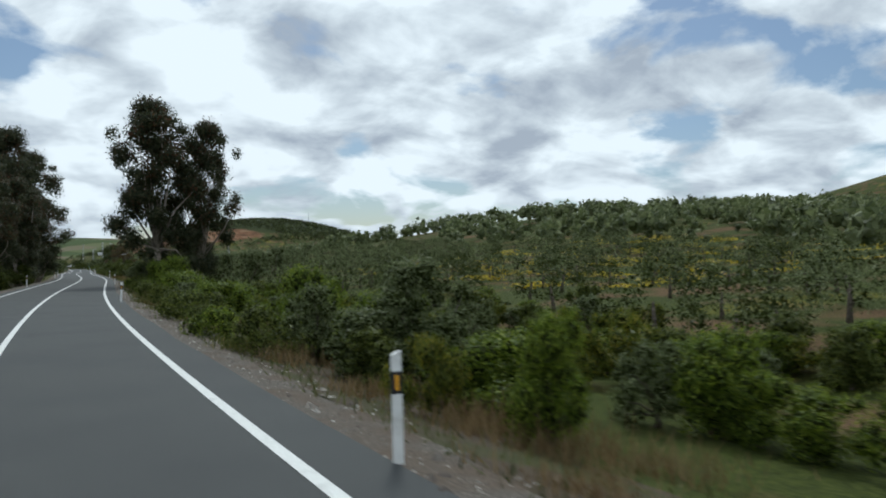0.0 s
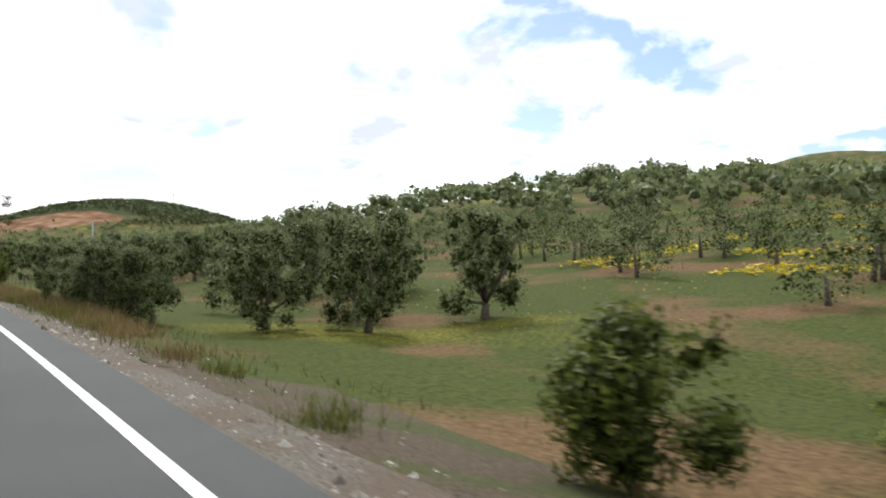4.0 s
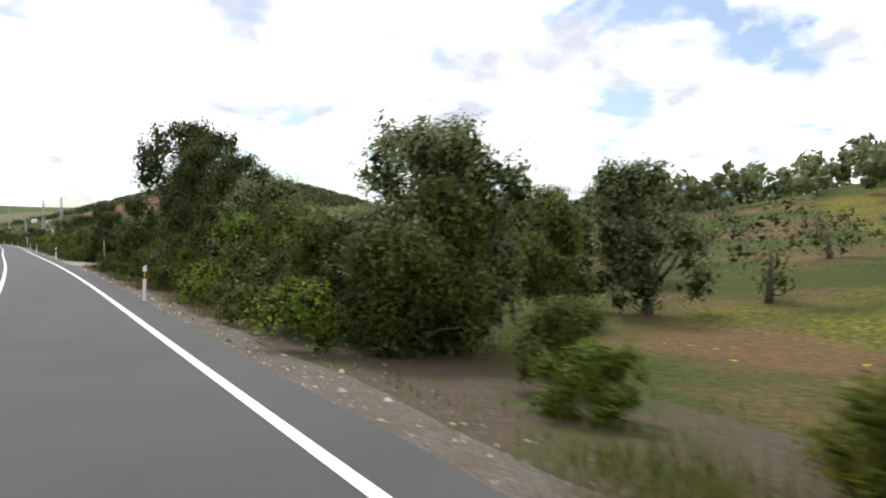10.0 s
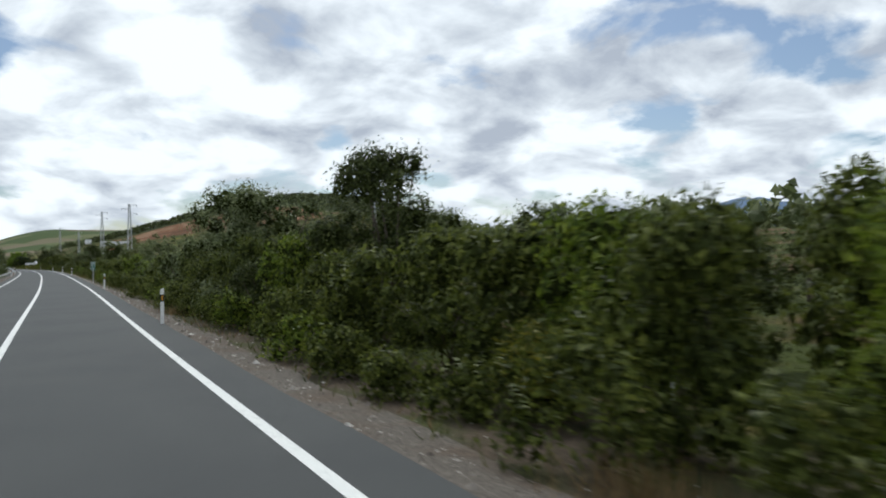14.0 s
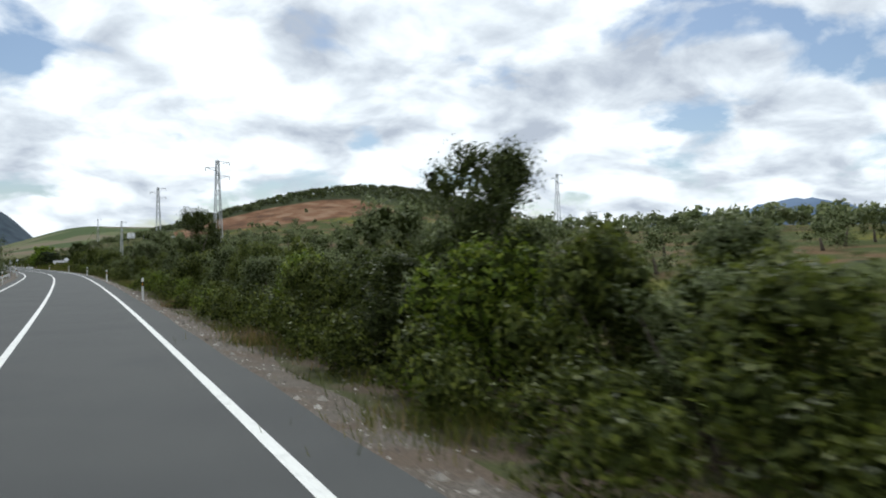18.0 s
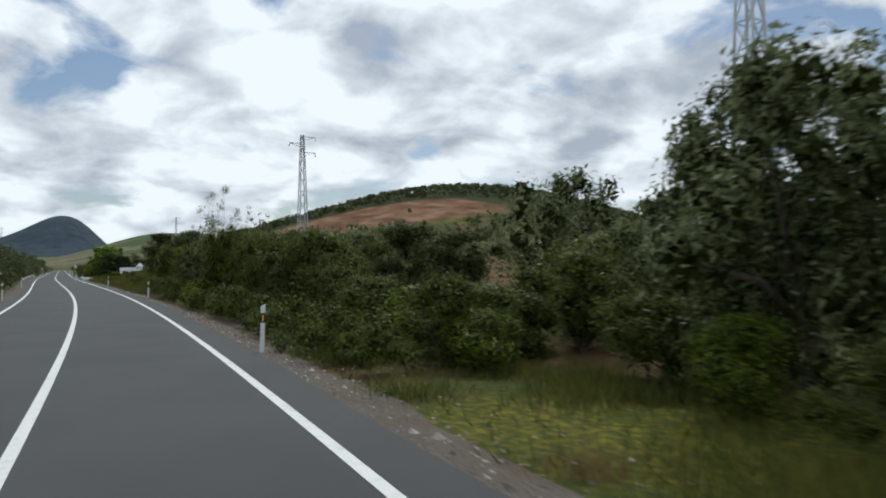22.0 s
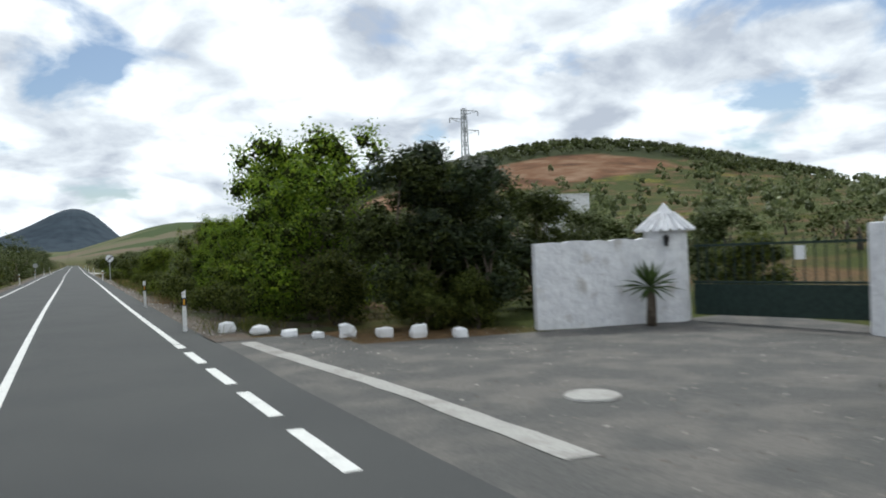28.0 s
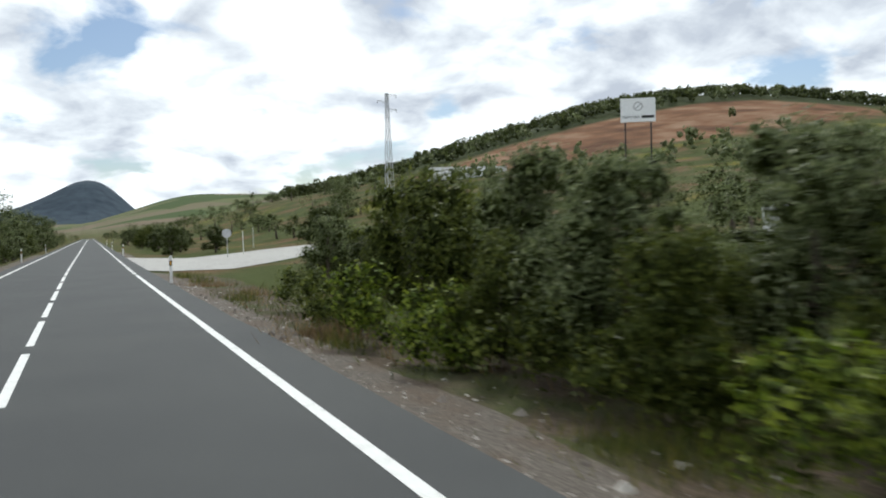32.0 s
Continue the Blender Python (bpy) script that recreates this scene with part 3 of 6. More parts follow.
# ---- plants ----
def leaf_cloud(rng, centres, radii, count, size, ratio=0.5, shell=0.55, droop=0.0, corners=4):
    """Many small diamond leaves spread through clumps. Returns verts and faces."""
    centres, radii = np.array(centres, float), np.array(radii, float)
    w = radii ** 2
    pick = rng.choice(len(centres), count, p=w / w.sum())
    d = rng.normal(size=(count, 3))
    d /= np.linalg.norm(d, axis=1)[:, None]
    rad = radii[pick] * (shell * 0.8 + (1 - shell * 0.8) * rng.rand(count) ** 0.6) * (1 + 0.15 * rng.normal(size=count))
    pos = centres[pick] + d * rad[:, None]
    a = np.cross(d, rng.normal(size=(count, 3))) + rng.normal(size=(count, 3)) * 0.32 + d * 0.2
    a[:, 2] -= droop
    a /= np.linalg.norm(a, axis=1)[:, None]
    b = np.cross(d + rng.normal(size=(count, 3)) * 0.38, a)
    b /= np.linalg.norm(b, axis=1)[:, None] + 1e-9
    s = size * rng.uniform(0.6, 1.4, count)[:, None]
    quad = np.stack([pos - a * s * 0.5, pos + b * s * ratio * 0.5, pos + a * s * 0.5, pos - b * s * ratio * 0.5], 1)
    if corners == 3:
        quad = np.stack([pos - b * s * ratio * 0.6 - a * s * 0.3, pos + b * s * ratio * 0.6 - a * s * 0.3, pos + a * s * 0.6], 1)
    quad[..., 2] = np.maximum(quad[..., 2], 0.01)
    return quad.reshape(-1, 3).tolist(), np.arange(count * corners).reshape(-1, corners).tolist()


@functools.lru_cache(None)
def unit_lump():
    bm = bmesh.new()
    bmesh.ops.create_icosphere(bm, subdivisions=1, radius=1.0)
    base = [v.co.copy() for v in bm.verts]
    tri = [tuple(v.index for v in f.verts) for f in bm.faces]
    bm.free()
    return base, tri


def blob_core(rng, centres, radii, k=0.62):
    """Rough solid lumps that fill a crown behind its leaves."""
    base, tri = unit_lump()
    out = []
    for c, r in zip(centres, radii):
        vs = [Vector(c) + q * (r * k * rng.uniform(0.75, 1.15)) for q in base]
        for v in vs:
            v.z = max(v.z, 0.02)
        out.append((vs, tri))
    return merge(out)


def clumps(rng, n, w, h, low, r0, r1, top=1.0):
    """Clump centres of an uneven crown, w wide and from low to h high: lobes, each of several clumps."""
    cs, rs = [], []
    lobes = [(0.0, 0.0, low + (h - low) * 0.45, w * 0.3)]
    lots = max(5, n // 5)
    for k in range(lots):
        f = (k + rng.rand()) / lots
        z = low + (h - low) * f ** 0.8
        prof = math.sin(math.pi * min(max(0.27 + 0.69 * f, 0.05), 0.97)) ** 0.6 * (1 - (1 - top) * f)
        a = 2.4 * k + rng.uniform(-0.6, 0.6)
        reach = max(w / 2 * prof - r1 * 0.5, 0.05) * rng.uniform(0.45, 1.0)
        lobes.append((reach * math.cos(a), reach * math.sin(a), z, w * rng.uniform(0.15, 0.25)))
    for k in range(n):
        x, y, z, big = lobes[k % len(lobes)]
        d = rng.normal(size=3)
        d *= big * rng.rand() ** 0.5 / np.linalg.norm(d)
        r = rng.uniform(r0, r1) * 0.9
        cs.append((x + d[0], y + d[1], min(max(z + d[2] * 0.8, low + r * 0.5), h - r * 0.75)))
        rs.append(r)
    return cs, rs


def limbs(rng, base_r, fork_z, ends, sway=0.25, trunks=1):
    """A trunk, or several, that forks to the crown's clumps."""
    out = []
    for k in range(trunks):
        a = rng.uniform(0, 6.28)
        o = Vector((math.cos(a), math.sin(a), 0)) * (base_r * 1.6 if trunks > 1 else 0)
        top = Vector((rng.uniform(-sway, sway), rng.uniform(-sway, sway), fork_z)) + o * 2
        mid = o + (top - o) * 0.5 + Vector((rng.uniform(-sway, sway), rng.uniform(-sway, sway), 0)) * 0.4
        out.append(tube([o - Vector((0, 0, 0.3)), mid, top], [base_r * 1.25, base_r, base_r * 0.8], 8))
        for e in ends[k::trunks]:
            e = Vector(e)
            m = (top + e) / 2 + Vector((rng.uniform(-sway, sway), rng.uniform(-sway, sway), rng.uniform(0, sway)))
            out.append(tube([top, m, e], [base_r * 0.5, base_r * 0.28, base_r * 0.08], 5))
    return merge(out)


LABELS = {
    "shrub": ("shrub", "dense dark green wild shrub on the stony verge", "shrub", "roadside shrubs"),
    "fresh": ("fresh_shrub", "bright yellow-green leafy shrub in the rough grass", "shrub", "fresh green shrubs"),
    "olive": ("olive_tree", "rounded grey-green wild olive tree in rough grass", "tree", "olive trees"),
    "oak": ("oak_tree", "dark evergreen oak tree with a dense uneven crown", "tree", "oak trees"),
    "broom": ("broom_bush", "yellow-green broom bush with yellow blossom", "shrub", "broom bushes"),
    "brown": ("poplar_tree", "sparse tree with brown young leaves and bare twigs", "tree", "brown-leaved trees"),
    "euc": ("eucalyptus_tree", "tall eucalyptus with ragged drooping foliage and rusty patches", "tree", "eucalyptus trees"),
    "bare": ("tamarisk_tree", "thin feathery tree with bare pale branches", "tree", "feathery trees"),
    "sapling": ("sapling", "thin upright sapling with a few small leaf tufts", "sapling", "saplings"),
    "broad": ("walnut_tree", "broad-leaved tree with fresh bright green foliage", "tree", "broad-leaved trees"),
    "cypress": ("cypress_tree", "dark dense conifer beside the driveway", "tree", "conifers"),
}
PROTO = {}       # kind -> list of (empty, width, height)


def proto(kind, seed, far=False):
    rng = np.random.RandomState(seed)
    name, label, cat, group = LABELS[kind]
    e = root(name, (0, 0, 0), label, cat, group)
    w, h = {"shrub": (3.2, 2.6), "fresh": (3.2, 2.6), "olive": (4.2, 4.0), "oak": (5.5, 6.5), "broom": (2.2, 1.7),  "brown": (6.0, 9.0),
            "euc": (11.0, 22.0), "bare": (3.2, 6.0), "sapling": (1.2, 4.6), "broad": (8.0, 7.0), "cypress": (2.5, 5.2)}[kind]
    core = None
    many, big = (0.5, 1.3) if far else (1.0, 1.0)

    def leaves(r, c, rad, count, size, *more):
        return leaf_cloud(r, c, rad, int(count * many), size * big, *more, corners=4 if kind == "broad" else 3)
    if kind in ("shrub", "fresh"):
        cs, rs = clumps(rng, 30, w, h, 0.08, 0.35, 0.7)
        wood = limbs(rng, 0.05, 0.3, cs[:6], 0.2, 3)
        lv = leaves(rng, cs, rs, 9000, 0.095, 0.45)
        tip = [(c[0] * 1.05, c[1] * 1.05, c[2] + 0.35) for c in cs[::2]]
        lv = merge([lv, leaves(rng, tip, [0.22] * len(tip), 600, 0.11, 0.5, 0.1)])
        core = (800, 0.34)
    elif kind == "olive":
        cs, rs = clumps(rng, 48, w, h, 0.22, 0.4, 0.8, 0.9)
        wood = limbs(rng, 0.17, 0.6, cs[:9], 0.3)
        lv = leaves(rng, cs, rs, 10000, 0.115, 0.36, 0.5)
        tip = [(c[0] * 1.08, c[1] * 1.08, c[2] + 0.4) for c in cs[::3]]
        lv = merge([lv, leaves(rng, tip, [0.3] * len(tip), 700, 0.13, 0.45, 0.1)])
        core = (1000, 0.40)
    elif kind == "oak":
        cs, rs = clumps(rng, 62, w, h, 0.2, 0.55, 1.15)
        wood = limbs(rng, 0.18, 1.0, cs[:14], 0.4)
        lv = leaves(rng, cs, rs, 16000, 0.125, 0.46, 0.5)
        tip = [(c[0] * 1.12, c[1] * 1.12, c[2] + 0.3) for c in cs[::2]]
        lv = merge([lv, leaves(rng, tip, [0.34] * len(tip), 1500, 0.12, 0.5, 0.2)])
        core = (1500, 0.50)
    elif kind == "broom":
        cs, rs = clumps(rng, 16, w, h, 0.2, 0.25, 0.5)
        wood = limbs(rng, 0.03, 0.2, cs[:8], 0.15, 3)
        lv = leaves(rng, cs, rs, 4200, 0.13, 0.28, 0.3, -0.8)
        core = (350, 0.28)
    elif kind == "brown":
        cs, rs = clumps(rng, 60, w, h, 3.0, 0.25, 0.5)
        wood = limbs(rng, 0.05, 2.2, cs[:40], 0.45, 4)
        lv = leaves(rng, cs, rs, 4600, 0.15, 0.6, 0.0)
    elif kind == "euc":
        cs, rs = clumps(rng, 110, w, h, 2.0, 0.9, 1.8, 0.85)
        wood = limbs(rng, 0.35, 5.0, cs[:20], 0.9, 2)
        lv = leaves(rng, cs, rs, 30000, 0.36, 0.42, 0.2, 0.6)
    elif kind == "bare":
        cs, rs = clumps(rng, 34, w, h, 2.4, 0.15, 0.4)
        wood = limbs(rng, 0.03, 1.0, cs, 0.4, 4)
        lv = leaves(rng, cs, rs, 1500, 0.10, 0.3, 0.2, -0.5)
    elif kind == "sapling":
        pieces, cs = [], []
        for k in range(4):
            a, q = rng.uniform(0, 6.28), rng.uniform(0.1, w / 2)
            top = Vector((q * math.cos(a), q * math.sin(a), h * rng.uniform(0.75, 1.0)))
            pieces.append(tube([(0, 0, 0), top * 0.5, top], [0.025, 0.016, 0.006], 5))
            for s in np.linspace(0.4, 1.0, 12):
                cs.append(tuple(top * s + Vector((rng.uniform(-.2, .2), rng.uniform(-.2, .2), 0))))
        wood = merge(pieces)
        lv = leaves(rng, cs, [0.16] * len(cs), 330, 0.11, 0.55, 0.0)
    elif kind == "broad":
        cs, rs = clumps(rng, 66, w, h, 0.2, 0.6, 1.15)
        wood = limbs(rng, 0.22, 1.5, cs[:16], 0.5)
        lv = leaves(rng, cs, rs, 13000, 0.13, 0.7, 0.55)
        tip = [(c[0] * 1.1, c[1] * 1.1, c[2] + 0.4) for c in cs[::2]]
        lv = merge([lv, leaves(rng, tip, [0.5] * len(tip), 2600, 0.12, 0.7, 0.1)])
        core = (1800, 0.55)
    else:
        cs, rs = clumps(rng, 36, w, h, 0.4, 0.3, 0.6, 0.8)
        wood = limbs(rng, 0.12, 0.8, cs[:6], 0.2)
        lv = leaves(rng, cs, rs, 5200, 0.16, 0.38, 0.5)
        core = (900, 0.32)
    if wood:
        part_mesh("trunk" if kind not in ("shrub", "fresh", "broom", "sapling") else "stem",
                  mesh("wood", *wood, M["palebark" if kind in ("euc", "bare") else "bark"], True), e)
    crown = part_mesh("crown", mesh("crown", *lv, M["olive" if kind == "bare" else "shrub" if kind == "sapling" else kind]), e)
    if kind == "euc":
        rng2 = np.random.RandomState(seed + 50)
        mid = [c for c in cs if c[2] > 9][:16]
        part_mesh("dead_foliage", mesh("dead", *leaf_cloud(rng2, mid, [1.7] * len(mid), 2600, 0.34, 0.4, 0.5, 0.6), M["rust"]), e, "rusty brown foliage")
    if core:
        # inner leaves, in the colour that carries the crown's shade
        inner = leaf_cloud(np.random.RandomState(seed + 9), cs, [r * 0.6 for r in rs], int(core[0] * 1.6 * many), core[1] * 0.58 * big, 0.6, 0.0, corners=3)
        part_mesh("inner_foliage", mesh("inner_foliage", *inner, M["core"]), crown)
    return e, w, h


VARIANTS = {"shrub": 5, "fresh": 3, "olive": 4, "oak": 4, "broom": 2, "brown": 2, "euc": 2, "bare": 2, "sapling": 3, "broad": 1, "cypress": 1}
placed = random.Random(11)


BLADES = {"dry": [], "weed": []}
MID = {"olive": [], "oak": [], "shrub": [], "fresh": [], "broom": []}      # plants past counting: x, y, z, width, height


def plant(kind, y, u, w, top, far=False):
    """Puts a plant of width w whose top is at height top."""
    if kind in BLADES:
        BLADES[kind].append((at(u, y, -0.03), w, max(top - float(land(u, y)), 0.3)))
        return
    far = far or (u > 12 and kind in ("olive", "shrub"))
    i = placed.randrange(VARIANTS[kind])
    key = (kind, i, far)
    g = at(u, y, -0.05)
    h = max(top - g.z, 0.4)
    lim = {"shrub": 1.15, "fresh": 1.15, "olive": 1.02, "oak": 1.5, "broom": 1.0}.get(kind)
    if lim and h > lim * w:
        w = h / lim
    fresh = key not in PROTO
    if fresh:
        PROTO[key] = proto(kind, 100 + 17 * i + len(kind) * 7, far)
    e, pw, ph = PROTO[key]
    m = Matrix.Translation(g) @ Matrix.Rotation(placed.uniform(0, 6.28), 4, "Z") @ Matrix.Diagonal((w / pw, w / pw, h / ph, 1))
    if fresh:
        e.matrix_basis = m
    else:
        copy_thing(e, Matrix.Translation(g) @ (m.to_3x3() @ Matrix.Diagonal([1 / q for q in e.scale])).to_4x4())


def row_of(text):
    for item in text.split(";"):
        k, y, u, w, z = item.split()
        yield k, float(y), float(u), float(w), float(z)


STRETCHES = [
    # the bend with the eucalyptus and the olive slope
    "euc 85 6.9 11 20.6; euc 87 12.9 8.5 18.8; euc 118 -10.5 10 22; euc 150 -10 13 23; euc 136 -12 9 18; euc 112 -8.6 9 14; euc 126 -7.8 10.5 13; fresh 70 9 5.5 1.6; fresh 28 9 3.6 2.0; olive 18 9 4.3 2.3; fresh 10 7.3 1.4 1.3; broom 12 6.2 1.1 0.8;"
    "fresh 49 7 4.6 1.7; fresh 36 6.8 3.8 1.3; oak 90 8 6.8 4.8; fresh 70 8 3.8 2.9; fresh 78 7.5 4 2.6; dry 60 5.6 3.2 0.6; dry 57 6.2 2.4 0.5;"
    "olive 70 14 2.4 1.7; fresh 56 7.4 2.0 1.2; fresh 43 9 3 1.0; fresh 24 8 2.6 1.1",
    "dry 144 5.6 2.6 0.5; dry 130 5.5 1.6 0.2; dry 150 5.6 2.2 0.5; olive 228 25 4.6 3; "
    ""
    "dry 127 5.8 2.2 0.4; dry 132 6.2 2.6 0.5; dry 136 5.6 2.2 0.5; shrub 171 7 3 1.6; shrub 185 8 4.1 2.4; shrub 212 8 5 3.3; shrub 171.4 7.5 3.2 1.8",
    "olive 208 26 5.7 5.1; brown 207 10 11.5 10.3; shrub 196 9 4.2 3.9;"
    "broom 183 7.5 3.4 1.9; shrub 179 8 2.6 1.9; shrub 215 8 3.6 4.1; broom 214 6.5 2.4 0.8;"
    "shrub 207 7 2.6 2.0; brown 211 9 5 7.6; brown 203 10.5 5 7.6; shrub 203 8 3.2 3; shrub 199 8 2.8 2.9; shrub 222 8 3.6 3.4; shrub 205.5 7.2 3 2.9; shrub 201.5 7 2.8 2.9",
    "oak 240.5 9.5 10.5 8.6; shrub 257.5 8 4 3.4; fresh 251 6.4 1.8 0.7; shrub 253 7.6 2 1.1; broom 247 6.3 2.4 1.0; olive 226 8 3.2 3.6; shrub 230 8 3.4 3.5; shrub 235 6.6 2.8 1.5;"
    "shrub 230 6.2 2.2 1.0; shrub 226 6.4 2.2 1.4; olive 261 9 5.2 5.3; shrub 269 8 4 3.4; olive 263 20 4.2 4.9; olive 273 24 3.6 4.6;"
    "shrub 286 7 4 1.7; oak 294 9 7.5 10; oak 286 9 6 8.3; oak 283 8 5 7; oak 277 9 5 5.4; fresh 292 6.6 2.4 1.5; broom 296 6.5 2 1.3; oak 280 9 5.2 6.3; broom 288 6.6 1.8 1.9; broom 276 6.2 1.6 1.7",
    "shrub 282 7 2.8 2.1; olive 273 8 3 4.6; oak 301 7.2 3.8 5.2; shrub 305 7.6 2.6 2.0; shrub 301 6.8 2 1.1; olive 372 15 5 4.2; olive 360 18 5 3.8;"
    "olive 350 22 5 3.6; shrub 305.8 9 2.8 3.4; oak 337 9 4 6.4; olive 329 8 3 3.8; oak 326 8.4 3.6 4.9; olive 375 8 6.5 5.4; shrub 344 7.5 4.5 3.1; shrub 333 7.4 4 3.4; shrub 337 7.2 4 3.4; shrub 341 7.6 4 3.1; olive 329 8 4 3.6; fresh 346 7.4 4 2.8; shrub 325.8 7.2 3.4 2.6; shrub 302 9 3 3; fresh 298.5 7 3 2.4;"
    "shrub 331 7 3.2 2.9; oak 364 9 5 5.7; olive 387 9 4.4 6.2; olive 357 13 3.2 3.2; broom 352 6.6 2.4 1.1; shrub 371 8 4.4 3",
    "olive 460 8 3 3.6; shrub 444 7 4.4 2.5; shrub 437 8 3.4 2.8; shrub 428 7.4 3 3.3; sapling 427 7.5 1.6 4.9; sapling 424 7.5 1.4 4.5; sapling 421 7.5 1.1 4.0;"
    "shrub 423 7.2 3 2.8; shrub 419 7.2 2.6 2.6; oak 455 7.8 3.2 4.5; shrub 464 7 2.6 2.1; shrub 491 8 4.4 3.4; shrub 475 8 3.2 2.6; shrub 459 7.2 2.4 1.8;"
    "shrub 451 8 2.2 2.3; shrub 449 6.4 1.6 0.7; olive 452 12 3 2.8; oak 490 7.2 3.2 5.4; shrub 480 7.2 2.8 2.3; shrub 485 7.2 2.6 2.4",
    "shrub 475 7.2 2.4 2.8; shrub 471 7.2 2.4 2.7; olive 527 9 5 3.7; dry 511 5.6 1.8 0.6; shrub 505 7.2 2.8 2.8; shrub 501 7.2 2.4 3;"
    "olive 497 7.4 2.4 3.4; shrub 499 8 2.4 3; shrub 573 8.4 6 3.8; olive 527 7.3 3.4 4.1; olive 534 8.2 3.4 4.4; shrub 523 6.9 1.8 2.5; olive 533 18 4 4.5;"
    "shrub 546 10.5 4 3.0; shrub 559 8.6 4 1.6; olive 549 12 4.4 5.6; oak 554 12.6 4.6 6.4; olive 552 11.6 4.4 6.2; fresh 551 9.2 2.4 1.3; shrub 548 8.4 2.2 1.2; shrub 600 8.6 4.5 3.8",
    "shrub 574 8.2 3.6 3.6; shrub 558 7.2 2.9 1.9; shrub 570 8 3.4 2.6; shrub 598 7.8 4.4 4.2; bare 596 8 4 8.2; shrub 586 7.2 3.4 4.5; shrub 580 7.2 2.8 3.9;"
    "sapling 582 7.5 1.2 5.6; sapling 578 7.5 1.2 4.8; sapling 575 7 0.9 4.2; shrub 576 7.2 2.6 3.6; shrub 572 7 2.4 3.2; bare 606 8.6 2.9 5.8; bare 601 8.2 2.8 5.2;"
    "oak 643 10.6 5.4 6.7; oak 641 11.5 4.6 5.3; shrub 639 9.6 3.4 3.8; shrub 635 9.6 3 3.6; oak 633.6 13.6 3.6 5.4; olive 623 12 3.4 5.3; broom 608 7.2 2.2 2.5; shrub 621 8.2 3.6 2.9; shrub 606 7.6 3 3.3; shrub 602 7.6 2.6 3.5",
    "shrub 599 7.2 2.4 3.1; oak 640 13.2 4.8 6.9; oak 637.5 13.4 4.8 6.8; oak 634 11.9 3.8 5.8; fresh 630.5 9.6 3.8 3.7; shrub 644 26 4 5.0; shrub 646 29 4 5.3; shrub 642 24 3.5 4.6; shrub 699 18 3 1.6; oak 645 10.8 4.4 6.6; oak 636 11 4.6 5.4;"
    "broad 723 9 9 7; cypress 715 9.2 3.6 5.4; cypress 714.5 11 3.4 5.0; cypress 717 12.6 3.4 4.8; oak 715.5 9.6 5.4 5.0; oak 717 12 5 4.9; broad 719.5 7.4 6.4 4.9; shrub 713.8 8.6 2.2 1.6; shrub 713.4 10.2 2.0 1.5; shrub 717 7.4 3 2.2; oak 718 15.5 4.6 4.2; olive 720 19 4.6 3.6; olive 715 21 4.4 3.3; shrub 712.5 19.5 3 2.2; olive 726 17 5 4.4; broad 728.8 6.8 4 3.6; broad 732.4 6.9 3.8 3.7; shrub 740 7.2 3.6 4.3;"
    "shrub 771 7.2 4.6 2.9; olive 756 7.8 2.6 2; shrub 763 8.4 1.9 0.6; olive 766 18 3.6 3.4; olive 791 18 4 3.4",
    "shrub 791.5 8.6 4.2 2.8; olive 789.5 16.5 4.6 3.0; shrub 780 11.6 3.2 1.9; fresh 777 8.5 2.2 0.6; shrub 783 9.8 2.4 0.7; fresh 783.5 6.6 1.6 0.4; fresh 779.5 6.0 1.4 0.2; shrub 786 11 2.6 1.2; olive 800 20 4.6 3.2; olive 806 27 4.6 3.4; shrub 774.5 11 2.4 1.0; shrub 813 8 4.4 3.5; olive 794 8.2 4 2.8; olive 799 14 4 3.4; olive 808 7.7 3 3.6; shrub 814 6.7 2.2 1.9;"
    "olive 805 7 2.6 3.1; shrub 807 6.2 1.8 2.0; olive 803 8.2 2.2 3.4; shrub 803 6.2 1.8 2.0; shrub 800 6.6 2.2 2.4; olive 800 8.4 2.6 3.3;"
    "olive 328 17 5 3.8; olive 333 21 5 4; olive 333 26 5 4; shrub 331 13 4 2.6; olive 338 15 5 4; oak 336 25 5 4.6; shrub 322 20 4 2.4; olive 329 29 5 4.2; fresh 327.5 12 3 1.8; shrub 326.5 10.5 3.4 2.6; shrub 324.8 9.4 2.6 1.8;"
    "fresh 769 7.6 5 3.3; fresh 773 7.8 4.4 2.8; olive 775 16 4.4 3.0; olive 782 22 4.6 3.2; olive 770 23 4.6 3.2; olive 790 29 5 3.8; olive 777 31 5 3.8;"
    "fresh 760 6.2 1.6 0.7; fresh 774 6.0 1.8 0.8; broom 766.5 6.0 1.4 0.6; shrub 751 6.4 1.8 0.9; fresh 755.5 6.0 1.7 0.7; olive 762 13 3.6 2.4; olive 786 15 3.8 2.6;"
    "fresh 691 8.6 2.6 1.3; dry 694 6.4 2.6 0.9; dry 692 7.6 2.8 1.1; dry 696 9.5 2.6 1.0; dry 690 6.0 2.4 0.8; dry 697 12 3 1.1; dry 694.5 11 3 1.2;"
    "fresh 693.5 5.7 1.5 0.75; fresh 733 5.9 1.6 1.0; fresh 724.5 6.3 3 2.3; fresh 720 6.6 2.6 1.8; broad 735.6 7.8 4.6 4.4; broad 737 11.6 7.4 7.4; broad 730 9.4 7.6 7.4; shrub 746 9 3.4 2.4",
    # the olive meadow
    "olive 514.6 6.4 2.2 1.1; olive 524.5 16 4.4 3.2; olive 530.5 20 5 4.6; olive 523.5 19.5 4.8 4.2; oak 535 23 5 4.8; olive 517 24 5 4.4; oak 528 27 5 5; dry 515.5 5.8 2.2 0.5; dry 518 6 2 0.4; dry 517 6.8 2 0.4;"
